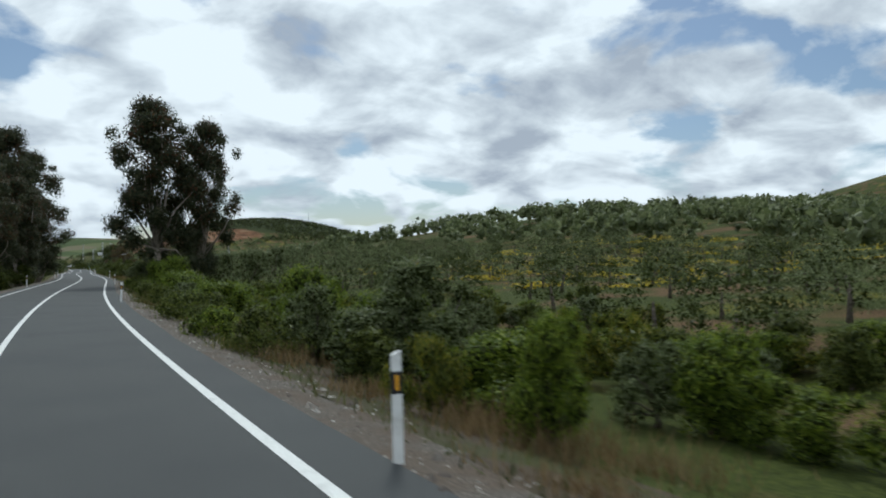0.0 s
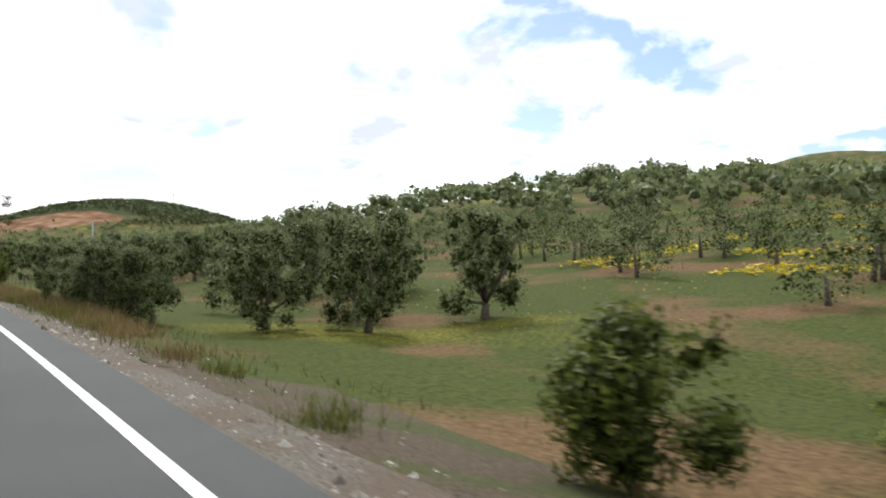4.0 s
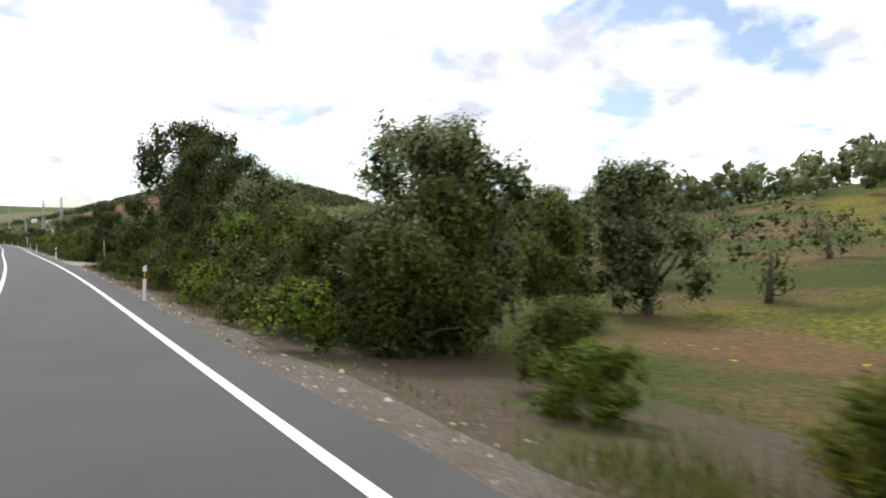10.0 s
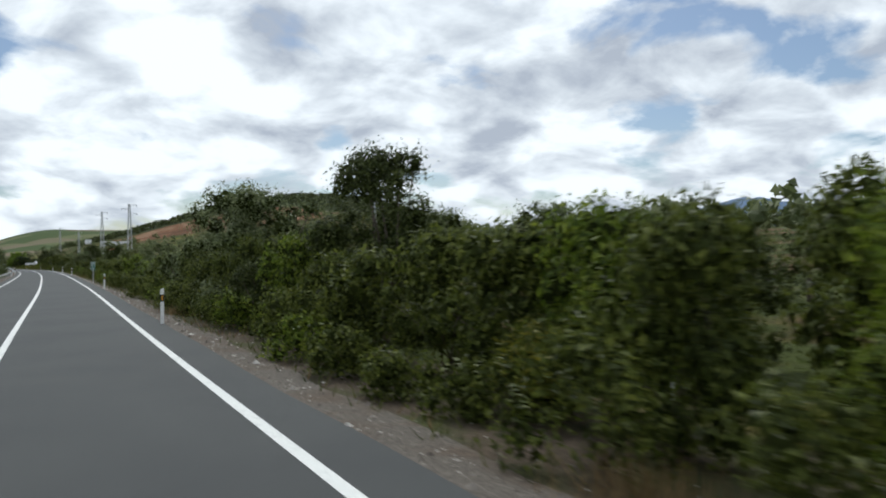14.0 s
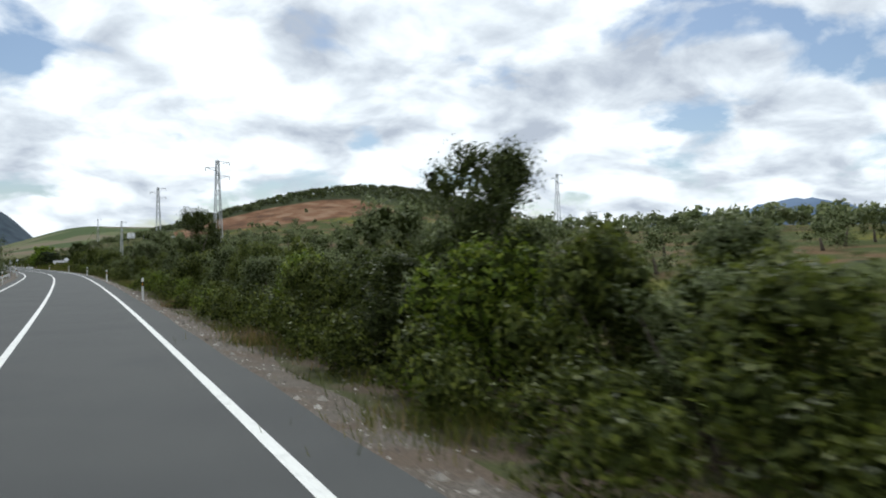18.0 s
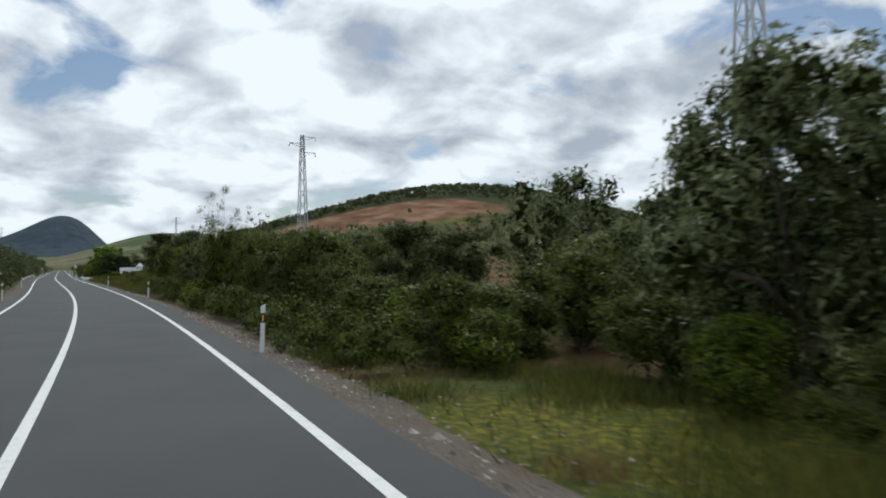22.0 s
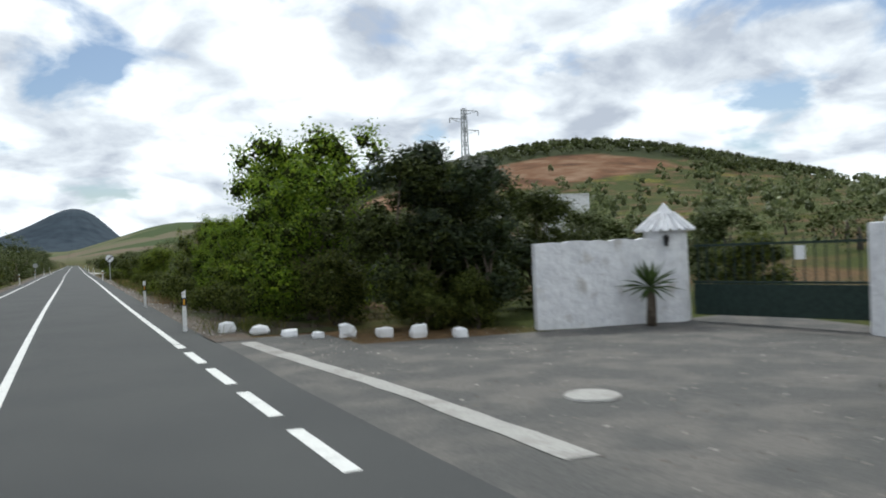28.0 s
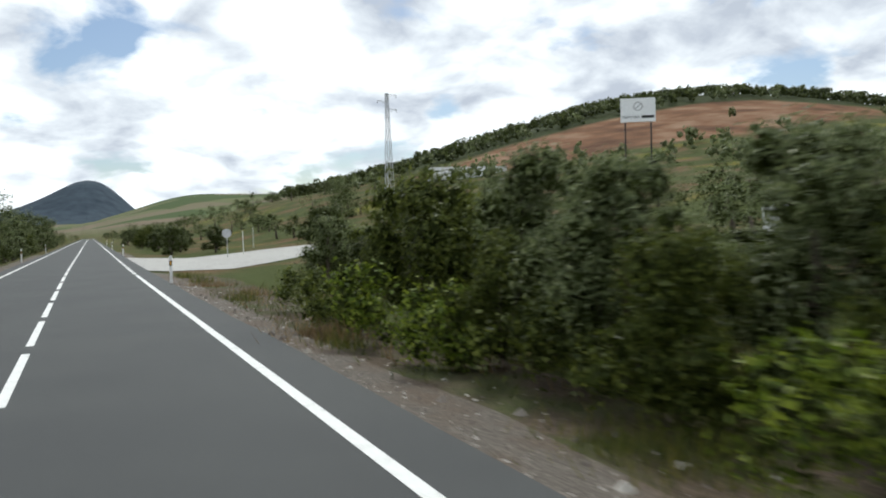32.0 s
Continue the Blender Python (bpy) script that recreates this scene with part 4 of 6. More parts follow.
    "olive 175.7 15.2 5.8 3.0; olive 169.6 20.2 5.4 3.9; olive 202.8 17.5 4.4 3.5; olive 236 34 7 5; shrub 179.4 6.6 4.6 2.6; olive 166.6 27.6 6.2 5; olive 176 27 5.5 4.2;"
    "olive 168.6 40 5.5 6.2; olive 192 14.4 3.8 3.4; olive 137 6.8 3 1.9; olive 139.5 8 3 2; olive 128 13.5 4.6 3.2; olive 131 20 5 4; olive 139 17 5 3.6; olive 146 25 5.4 4.4; olive 126 25 5 4.4; olive 140 29 5.4 5; olive 152 23 5 4; olive 125 17 4.4 3.4; olive 181 19.5 5 3.8; olive 184 26 5 4.2; olive 205 23 5 4; olive 196 33 5.6 5.2; olive 208 31 5.6 5; olive 222 28 5.6 4.6; olive 132.2 7.2 3.2 2.6; olive 130.6 8.4 3.4 2.4; olive 133 9.6 4.2 3; olive 160 34 5 4.8; olive 150 32 5.4 5;"
    "olive 187 32 5 4.8; olive 200 27 5 4; olive 215 22 5 3.8; olive 190 22.5 4.6 3.6; shrub 186 9 4 2.6; shrub 192 8 3.4 2.8; olive 212 14 4.4 3.4; dry 138 5.6 2.4 0.5; dry 134 5.4 2.2 0.4;"
    "dry 142 5.8 2.4 0.4; dry 128.5 6 2.2 0.3; dry 131 5.4 2 0.4",
    # thicket before the field entrance, and the low stretch past the second bend
    "shrub 257 6.8 3.4 2.4; shrub 261.5 6.2 2.8 2.6; olive 258.5 8.6 4.6 4.8; olive 273 28.4 5.4 6.0; olive 282 30.8 4.7 5.5; olive 276 23 4.6 4.6; fresh 561.5 9 5 1.6; shrub 559 11.5 4.4 2.6; oak 566 11.5 4.6 3.4; shrub 562 13.5 4.4 3; oak 571 12 4.6 4; shrub 554 10 3 1.6; shrub 565 8 4 1.8;"
    "fresh 557.5 8 3 1.1; shrub 568.5 8 3.6 2.2; olive 568 17.5 4 6.0; olive 563 18 4.4 4.6",
]
for text in STRETCHES:
    for item in row_of(text):
        plant(*item)

# second row behind the verge, and the far side of the road
for a, b, lo, hi in ((214, 244, 2.5, 5), (262, 300, 2.2, 4.2), (332, 412, 2.2, 4.2), (412, 503, 1.8, 3.4), (527, 545, 1.8, 3.0), (570, 606, 2.4, 4.0), (728, 752, 1.6, 3.0), (792, 830, 1.6, 3.0)):
    y = a
    while y < b:
        u = placed.uniform(9.5, 15)
        g = float(land(u, y))
        plant(placed.choice(["shrub", "olive", "oak"]), y, u, placed.uniform(2.8, 4.4), g + placed.uniform(lo, hi) + 0.4, True)
        y += placed.uniform(3.5, 6.0)
# low shrubs that close the verge where the row is continuous
for a, b in ((20, 54), (66, 92), (173, 246), (258, 300), (324.5, 420), (427, 504), (526, 545), (557, 613), (721, 750), (792, 818)):
    y = a
    while y < b:
        u = placed.uniform(4.75, 5.9)
        MID[placed.choice(["shrub", "shrub", "shrub", "shrub", "fresh"])].append((float(rx(y)) + u, y, float(land(u, y)), placed.uniform(1.8, 2.8), placed.uniform(0.9, 1.8)))
        y += placed.uniform(1.7, 2.9)
# tall rusty weeds and green tufts on the bank before the gateway
for _ in range(14):
    y, u = placed.uniform(616, 692), placed.uniform(4.9, 12)
    plant("dry", y, u, placed.uniform(1.6, 3.2), float(land(u, y)) + placed.uniform(0.4, 1.0))
for _ in range(300):
    y, u = placed.uniform(610, 692), placed.uniform(4.7, 15)
    plant("weed", y, u, placed.uniform(1.8, 3.4), float(land(u, y)) + placed.uniform(0.35, 0.8))
for _ in range(60):
    y, u = placed.uniform(606, 694), placed.uniform(5.4, 14)
    plant(placed.choice(["fresh", "shrub", "broom"]), y, u, placed.uniform(1.0, 2.2), float(land(u, y)) + placed.uniform(0.5, 1.2), True)
for _ in range(34):
    y, u = placed.uniform(8, 62), placed.uniform(5.2, 9.5)
    plant("dry", y, u, placed.uniform(2.0, 3.4), float(land(u, y)) + placed.uniform(0.4, 0.8))
for _ in range(46):
    y, u = placed.uniform(748, 802), placed.uniform(4.6, 13)
    plant(placed.choice(["weed", "weed", "dry"]), y, u, placed.uniform(1.4, 2.6), float(land(u, y)) + placed.uniform(0.3, 0.6))
for _ in range(70):
    y, u = placed.uniform(752, 802), placed.uniform(5.4, 13.5)
    MID[placed.choice(["shrub", "fresh", "broom"])].append((float(rx(y)) + u, y, float(land(u, y)), placed.uniform(0.7, 1.5), placed.uniform(0.3, 0.8)))
for a, b, lo, hi, n in ((148, 174, 4.8, 8.6, 34), (118, 148, 4.9, 6.8, 26), (544, 560, 4.8, 9.5, 26), (505, 520, 4.8, 8, 14)):
    for _ in range(n):
        y, u = placed.uniform(a, b), placed.uniform(lo, hi)
        plant(placed.choice(["dry", "weed"]) if b < 200 else "weed", y, u, placed.uniform(1.4, 2.6), float(land(u, y)) + placed.uniform(0.35, 0.75))
# grass along the edge of the verge
for _ in range(190):
    y = placed.uniform(6, 836)
    u = placed.uniform(4.3, 5.6)
    if not (305 < y < 324 or 697 < y < 716):
        plant(placed.choice(["dry", "weed", "weed", "weed"]), y, u, placed.uniform(1.2, 2.6), float(land(u, y)) + placed.uniform(0.4, 0.65))
# the continuous hedge behind them
for a, b, lo, hi in ((177, 200, 1.8, 2.8), (214, 246, 2.2, 3.4), (258, 297, 1.9, 3.0), (326, 412, 2.0, 3.2), (414, 503, 2.0, 2.9), (527, 543, 2.0, 2.8), (572, 612, 2.3, 3.3), (730, 748, 1.8, 2.8)):
    y = a
    while y < b:
        u = placed.uniform(6.4, 8.0)
        plant(placed.choice(["shrub", "shrub", "fresh", "olive", "oak"]), y, u, placed.uniform(2.6, 3.6), float(land(u, y)) + placed.uniform(lo, hi) + 0.3, True)
        y += placed.uniform(1.9, 2.8)
# scrub on the low ground by the bend
for _ in range(170):
    y, u = placed.uniform(5, 104), placed.uniform(6.5, 30)
    plant(placed.choice(["fresh", "fresh", "fresh", "shrub", "olive", "broom"]), y, u, placed.uniform(2.0, 3.8), float(land(u, y)) + placed.uniform(1.2, 2.6), True)
# past the last stretch, along both sides
y = 818
while y < 1000:
    u = placed.uniform(8, 14) if not 838 < y < 876 else placed.uniform(28, 40)
    plant(placed.choice(["olive", "shrub", "oak"]), y, u, placed.uniform(3, 4.6), float(land(u, y)) + placed.uniform(2.4, 4.2), True)
    y += placed.uniform(5, 8)
y = 12
while y < 1000:
    u = placed.uniform(-13, -8.6)
    k = placed.choice(["olive", "shrub", "oak", "olive"])
    tall = placed.uniform(2.8, 4.6)
    plant(k, y, u, placed.uniform(3, 4.6), float(land(u, y)) + tall, True)
    y += placed.uniform(5.0, 8.5)
for y, u, w, z in ((70, -12, 9, 17), (84, -10, 8, 15), (100, -9.5, 7, 12.5), (117, -9.5, 7, 12), (134, -10, 7, 11), (152, -10, 6, 9)):
    plant("euc", y, u, w, z)
# denser trees on the far side, and in the valley ahead
y = 330
while y < 1010:
    u = placed.uniform(-16, -8.4)
    h = placed.uniform(6.0, 8.4) if y > 540 else placed.uniform(5.0, 7.4) if y > 420 else placed.uniform(2.8, 4.4)
    MID[placed.choice(["oak", "olive"])].append((float(rx(y)) + u, y, float(land(u, y)), placed.uniform(4.6, 6.6), h))
    y += placed.uniform(1.8, 3.2)
for _ in range(260):
    y, u = placed.uniform(890, 1480), placed.choice([placed.uniform(-150, -8.5), placed.uniform(9, 80)])
    MID[placed.choice(["oak", "oak", "olive"])].append((float(rx(y)) + u, y, float(land(u, y)), placed.uniform(5, 8.5), placed.uniform(3.6, 6.2)))
for y, u, z in ((632, -12, 8), (645, -11.5, 8.8), (656, -12.5, 9.4), (668, -11.5, 9), (681, -12, 8.2)):
    plant("oak", y, u, 7, z, True)
# orchard near the bend
for _ in range(330):
    y, u = placed.uniform(8, 262), placed.uniform(24, 92)
    g = float(land(u, y))
    if 112 < y < 200 and u < 34:
        continue
    MID[placed.choice(["olive", "olive", "oak"]) if y < 110 else "olive"].append((float(rx(y)) + u, y, g, placed.uniform(5.0, 7.2), placed.uniform(3.5, 5.0)))


for _ in range(330):
    y, u = placed.uniform(255, 960), placed.uniform(19, 80)
    if (606 < y < 716 and u < 42) or (838 < y < 890 and u < 34) or (765 < y < 800 and u < 36) or (300 < y < 335 and u < 24):
        continue
    g = float(land(u, y))
    MID[placed.choice(["olive", "olive", "olive", "oak"])].append((float(rx(y)) + u, y, g, placed.uniform(3.8, 6.0), placed.uniform(2.6, 4.0)))


def far_trees():
    """Olive and oak trees on the slopes, too many to count."""
    rng = np.random.RandomState(5)
    near, hill = [], []
    for _ in range(10000):
        y, u = rng.uniform(-100, 1500), rng.uniform(78, 620)
        x = float(rx(y)) + u
        if 600 < y < 745 and u < 40:
            continue
        scar = ((x - 122) / 122) ** 2 + ((y - 1020) / 52) ** 2
        if scar < 0.8 and rng.rand() < 0.93:
            continue
        if rng.rand() > min(1.0, 0.26 + 60.0 / (u + 40)) * (2.4 if y < 330 and u < 300 else 1.25 if y < 450 and u < 330 else 0.9):
            continue
        if u < 95 and 20 < y < 265:
            continue
        near.append((x, y, float(land(u, y)), rng.uniform(3.6, 5.6) * (1.3 if y < 480 else 1.0)))
    for _ in range(2000):
        a, q = rng.uniform(0, 6.28), rng.uniform(0, 1) ** 0.5
        x, y = 195 + 200 * q * math.cos(a), 1126 + 155 * q * math.sin(a)
        if ((x - 122) / 122) ** 2 + ((y - 1020) / 52) ** 2 < 1.0:
            continue
        hill.append((x, y, float(land(x - float(rx(y)), y)), rng.uniform(3.5, 6.0)))
    for name, trees, label, key, n in (("olive_woods", near, "scattered grey-green olive trees over the grassy slopes", "olive", 62),
                                       ("hill_woods", hill, "dark wood on the crest of the quarried hill", "oak", 60)):
        vs, fs, cv, cf = [], [], [], []
        for x, y, z, s in trees:
            cs, rs = clumps(rng, 7, s * 1.15, s, s * 0.25, s * 0.17, s * 0.3)
            v, f = leaf_cloud(rng, cs, rs, n, s * 0.2, 0.7, 0.7, corners=3)
            o = len(vs)
            vs += [(a + x, b + y, c + z) for a, b, c in v]
            fs += [tuple(i + o for i in q) for q in f]
            v, f = blob_core(rng, cs[:3], rs[:3], 0.8)
            o = len(cv)
            cv += [(a + x, b + y, c + z) for a, b, c in v]
            cf += [tuple(i + o for i in q) for q in f]
        e = root(name, (0, 0, 0), label, "trees")
        tagged(e, kind="stuff")
        tagged(part_mesh("foliage", mesh(name, vs, fs, M[key]), e), kind="stuff")
        tagged(part_mesh("crowns", mesh(name + "_core", cv, cf, M[key]), e), kind="stuff")


far_trees()


def mid_plants():
    """Orchard trees and the undergrowth along the verge, past counting."""
    rng = np.random.RandomState(77)
    info = {"olive": ("olive_grove", "olive trees standing apart in the meadow", "trees", 22, 820, 0.18),
            "oak": ("oak_grove", "dark evergreen oaks scattered in the meadow", "trees", 22, 820, 0.18),
            "shrub": ("undergrowth", "low dark green undergrowth along the verge", "shrubs", 13, 1150, 0.10),
            "fresh": ("fresh_undergrowth", "low bright green undergrowth along the verge", "shrubs", 13, 1150, 0.10),
            "broom": ("low_broom", "low yellow-green broom along the verge", "shrubs", 9, 420, 0.15)}
    for key, (name, label, cat, n, count, size) in info.items():
        vs, cv, trunks = [], [], []
        tree = cat == "trees"
        for x, y, z, w, h in MID[key]:
            cs, rs = clumps(rng, n, w, h, h * 0.1 if tree else 0.05, w * (0.14 if tree else 0.15), w * (0.23 if tree else 0.27))
            if tree:
                lean = Vector((rng.uniform(-0.3, 0.3), rng.uniform(-0.3, 0.3), h * 0.5))
                foot = Vector((x, y, z - 0.2))
                trunks.append(tube([foot, foot + lean * 0.5, foot + lean], [0.2, 0.15, 0.07], 6))
            v, f = leaf_cloud(rng, cs, rs, count, size, 0.55, 0.4, corners=3)
            vs.append(np.array(v) + (x, y, z - 0.05))
            # second set of leaves for the darkened inside
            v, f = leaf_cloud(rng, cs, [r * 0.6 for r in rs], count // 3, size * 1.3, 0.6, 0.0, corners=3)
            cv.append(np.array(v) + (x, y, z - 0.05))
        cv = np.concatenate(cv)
        cf = np.arange(len(cv)).reshape(-1, 3)
        vs = np.concatenate(vs)
        e = root(name, (0, 0, 0), label, cat)
        tagged(e, kind="stuff")
        tagged(part_mesh("foliage", mesh(name, vs, np.arange(len(vs)).reshape(-1, 3), M[key]), e), kind="stuff")
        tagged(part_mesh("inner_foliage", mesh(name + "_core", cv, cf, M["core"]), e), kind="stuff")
        if trunks:
            tagged(part_mesh("trunks", mesh(name + "_trunks", *merge(trunks), M["bark"], True), e, "dark rough trunks"), kind="stuff")


mid_plants()


def tall_grass():
    """Clumps of blades on the bank and along the verge."""
    rng = np.random.RandomState(21)
    for kind, name, label in (("dry", "dry_grass", "dry straw-brown grass in loose clumps beside the verge"),
                              ("weed", "tall_grass", "tall green and yellow grass on the bank and verge")):
        out = []
        for g, w, h in BLADES[kind]:
            n = int(150 * w)
            p = rng.normal(size=(n, 2)) * w / 4 + (g.x, g.y)
            ln = rng.uniform(0.25, 1.0, n) ** 1.2 * h
            tilt = rng.normal(size=(n, 2)) * 0.22 * h
            side = rng.normal(size=(n, 2))
            side *= 0.013 / np.linalg.norm(side, axis=1)[:, None]
            v = np.zeros((n, 3, 3))
            v[:, 0, :2], v[:, 1, :2], v[:, 2, :2] = p - side, p + side, p + tilt
            v[:, :, 2] = g.z
            v[:, 2, 2] += ln
            out.append(v)
        v = np.concatenate(out).reshape(-1, 3)
        ob = new(name, mesh(name, v, np.arange(len(v)).reshape(-1, 3), M[kind]))
        tagged(ob, label, "grass", kind="stuff")


tall_grass()


def scatter_verge():
    """Stones, grass and weeds along the verge."""
    rng = np.random.RandomState(9)
    base = [(1, 0, 0), (0.2, 0.9, 0.1), (-0.9, 0.3, 0), (-0.4, -0.8, 0.05), (0.6, -0.7, 0), (0.1, 0.1, 0.75), (0.4, -0.2, 0.6)]
    tri = [(0, 1, 5), (1, 2, 5), (2, 3, 5), (3, 6, 5), (3, 4, 6), (4, 0, 6), (0, 5, 6)]
    vs, fs = [], []
    for _ in range(19000):
        y, u = rng.uniform(-5, 830), 3.26 + abs(rng.normal()) * 0.5
        if 698 < y < 715:
            continue
        s = rng.uniform(0.014, 0.048) * (2.4 if rng.rand() < 0.06 else 1)
        a = rng.uniform(0, 6.28)
        x, z = float(rx(y)) + u, float(land(u, y)) + 0.02
        o = len(vs)
        for p in base:
            q = rng.uniform(0.7, 1.3)
            vs.append((x + s * q * (p[0] * math.cos(a) - p[1] * math.sin(a)), y + s * q * (p[0] * math.sin(a) + p[1] * math.cos(a)), z + s * q * p[2]))
        fs += [tuple(i + o for i in t) for t in tri]
    for _ in range(9000):
        y, u = rng.uniform(-5, 836), 4.0 + abs(rng.normal()) * 1.1
        if 697 < y < 716 or 308 < y < 324:
            continue
        s = rng.uniform(0.012, 0.05) * (2.2 if rng.rand() < 0.04 else 1)
        a = rng.uniform(0, 6.28)
        x, z = float(rx(y)) + u, float(land(u, y)) + 0.01
        o = len(vs)
        for p in base:
            q = rng.uniform(0.7, 1.3)
            vs.append((x + s * q * (p[0] * math.cos(a) - p[1] * math.sin(a)), y + s * q * (p[0] * math.sin(a) + p[1] * math.cos(a)), z + s * q * p[2]))
        fs += [tuple(i + o for i in t) for t in tri]
    for _ in range(900):
        y, u = rng.uniform(698, 713), rng.uniform(4.6, 15)
        s = rng.uniform(0.008, 0.03)
        x, z = float(rx(y)) + u, float(land(u, y)) + 0.02
        o = len(vs)
        vs += [(x + s * p[0] * rng.uniform(0.7, 1.3), y + s * p[1], z + s * p[2]) for p in base]
        fs += [tuple(i + o for i in t) for t in tri]
    ob = new("verge_stones", mesh("verge_stones", vs, fs, M["stone"]))
    tagged(ob, "loose pale stones and gravel along the verge", "stones", kind="stuff")
    for name, key, count, lo, hi, size, label in (("verge_grass", "grass", 30000, 3.9, 10.0, 0.30, "short green grass and weeds beyond the gravel"),
                                                  ("dry_stalks", "dry", 8000, 4.1, 8.0, 0.38, "dry straw-coloured stalks along the verge")):
        y = rng.uniform(-5, 830, count)
        u = lo + (hi - lo) * rng.rand(count) ** 1.3
        patch = np.sin(y * 0.11 + 1.3 * np.sin(y * 0.031)) + 0.7 * np.sin(u * 1.7 + y * 0.27)
        keep = (patch > (-0.2 if key == "grass" else 0.35)) & ~((y > 697) & (y < 716)) & ~((y > 308) & (y < 324))
        y, u = y[keep], u[keep]
        n = len(y)
        x, z = rx(y) + u, land(u, y)
        ln = rng.uniform(0.4, 1.2, n) * size
        t = rng.normal(size=(n, 2)) * 0.12
        a = rng.uniform(0, 6.28, n)
        wv = np.stack([np.cos(a), np.sin(a)], 1) * 0.018
        v = np.zeros((n, 3, 3))
        p = np.stack([x, y], 1)
        v[:, 0, :2], v[:, 1, :2], v[:, 2, :2] = p - wv, p + wv, p + t
        v[:, 0, 2] = v[:, 1, 2] = z - 0.02
        v[:, 2, 2] = z + ln
        ob = new(name, mesh(name, v.reshape(-1, 3), np.arange(3 * n).reshape(-1, 3), M[key]))
        tagged(ob, label, "grass", kind="stuff")


scatter_verge()


def wild_flowers():
    """Yellow flower heads over the meadows and the bank."""
    rng = np.random.RandomState(41)
    out = []
    for a, b, lo, hi, n, size in ((500, 534, 7.5, 30, 44000, 0.045), (112, 240, 18, 70, 9000, 0.05), (612, 692, 5.2, 15, 3600, 0.05), (246, 256, 9, 24, 1500, 0.05), (55, 140, 45, 125, 40000, 0.22)):
        y, u = rng.uniform(a, b, n), rng.uniform(lo, hi, n)
        patch = np.sin(y * 0.37 + 1.1 * np.sin(u * 0.3)) + np.sin(u * 0.55 + 0.8 * np.sin(y * 0.21)) + rng.normal(size=n) * 0.35
        y, u = y[patch > 0.55], u[patch > 0.55]
        m = len(y)
        c = np.stack([rx(y) + u, y, land(u, y) + rng.uniform(0.12, 0.42, m)], 1)
        p = rng.normal(size=(m, 3, 3)) * np.array((1, 1, 0.4)) * size
        out.append(c[:, None, :] + p)
    v = np.concatenate(out).reshape(-1, 3)
    ob = new("wild_flowers", mesh("wild_flowers", v, np.arange(len(v)).reshape(-1, 3), M["flower"]))
    tagged(ob, "small yellow wild flowers scattered over the meadow", "flowers", kind="stuff")


wild_flowers()


def mountains():
    rng = np.random.RandomState(2)
    az = np.radians(np.linspace(34, 64, 60))
    vs, fs = [], []
    for i, a in enumerate(az):
        d = math.degrees(a)
        h = 95 + 190 * math.exp(-((d - 49.2) / 5.0) ** 2) + 90 * math.exp(-((d - 41.7) / 3.5) ** 2) + 70 * math.exp(-((d - 56.7) / 4) ** 2) + rng.uniform(-14, 14)
        for dist, z in ((4100, -30), (4300, h * 0.55), (4420, h), (4700, -30)):
            vs.append((dist * math.sin(a), 330 + dist * math.cos(a) * 0.95, z))
    for i in range(len(az) - 1):
        for k in range(3):
            p = i * 4 + k
            fs.append((p, p + 1, p + 5, p + 4))
    tagged(new("backdrop", mesh("mountains", vs, fs, M["mountain"], True)), "distant mountain range, haze painted in as blue", "mountains", kind="structure")


mountains()


# ---- roadside things ----
def slab(pts, z0, z1):
    """A prism over a plan outline."""
    bm = bmesh.new()
    lo = [bm.verts.new((x, y, z0)) for x, y in pts]
    hi = [bm.verts.new((x, y, z1)) for x, y in pts]
    bm.faces.new(lo[::-1])
    bm.faces.new(hi)
    n = len(pts)
    for i in range(n):
        bm.faces.new((lo[i], lo[(i + 1) % n], hi[(i + 1) % n], hi[i]))
    bmesh.ops.recalc_face_normals(bm, faces=bm.faces)
    return bm


def delineator():
    e = root("delineator_post", (0, 0, 0), "white plastic roadside delineator with black band and amber reflector", "delineator", "delineator posts")
    shape = [(-0.06, -0.03), (0.06, -0.03), (0.05, 0.02), (0.02, 0.05), (-0.02, 0.05), (-0.05, 0.02)]
    part("body", slab(shape, -0.3, 0.80), M["white"], e)
    part("band", slab([(x * 1.01, y * 1.01) for x, y in shape], 0.80, 1.05), M["black"], e, "black band")
    bm = slab(shape, 1.05, 1.25)
    for v in bm.verts:
        if v.co.z > 1.2:
            v.co.z += v.co.x * 0.5
    part("cap", bm, M["white"], e)
    part("reflector", box(0.045, 0.012, 0.17, (0, -0.036, 0.925), 0.004), M["amber"], e, "amber reflector")
    return e


POSTS = [(7.3, 3.3), (47.6, 3.05), (91.7, 3.3), (149.4, 3.6), (208.1, 3.12), (270.5, 3.3), (328.5, 3.37), (369.3, 3.2), (407, 3.4), (484.2, 3.5), (522.6, 3.55),
         (561.0, 3.45), (598.2, 3.6), (637.2, 3.6), (696.0, 3.4), (717.6, 3.0), (731.0, 3.05), (789.3, 3.2), (830, 3.3), (880, 3.3), (920, 3.3), (960, 3.3)]
first = delineator()
spots = [(y, u, 1) for y, u in POSTS] + [(y, -5.6, -1) for y in [p[0] for p in POSTS[:14]] + [731.6, 789.6, 830, 870, 910]]
for i, (y, u, side) in enumerate(spots):
    m = Matrix.Translation(at(u, y)) @ Matrix.Rotation(placed.uniform(-0.15, 0.15), 4, "Z") @ Matrix.Rotation(placed.uniform(-0.03, 0.03), 4, "Y")
    if i == 0:
        first.matrix_basis = m
    else:
        copy_thing(first, m)


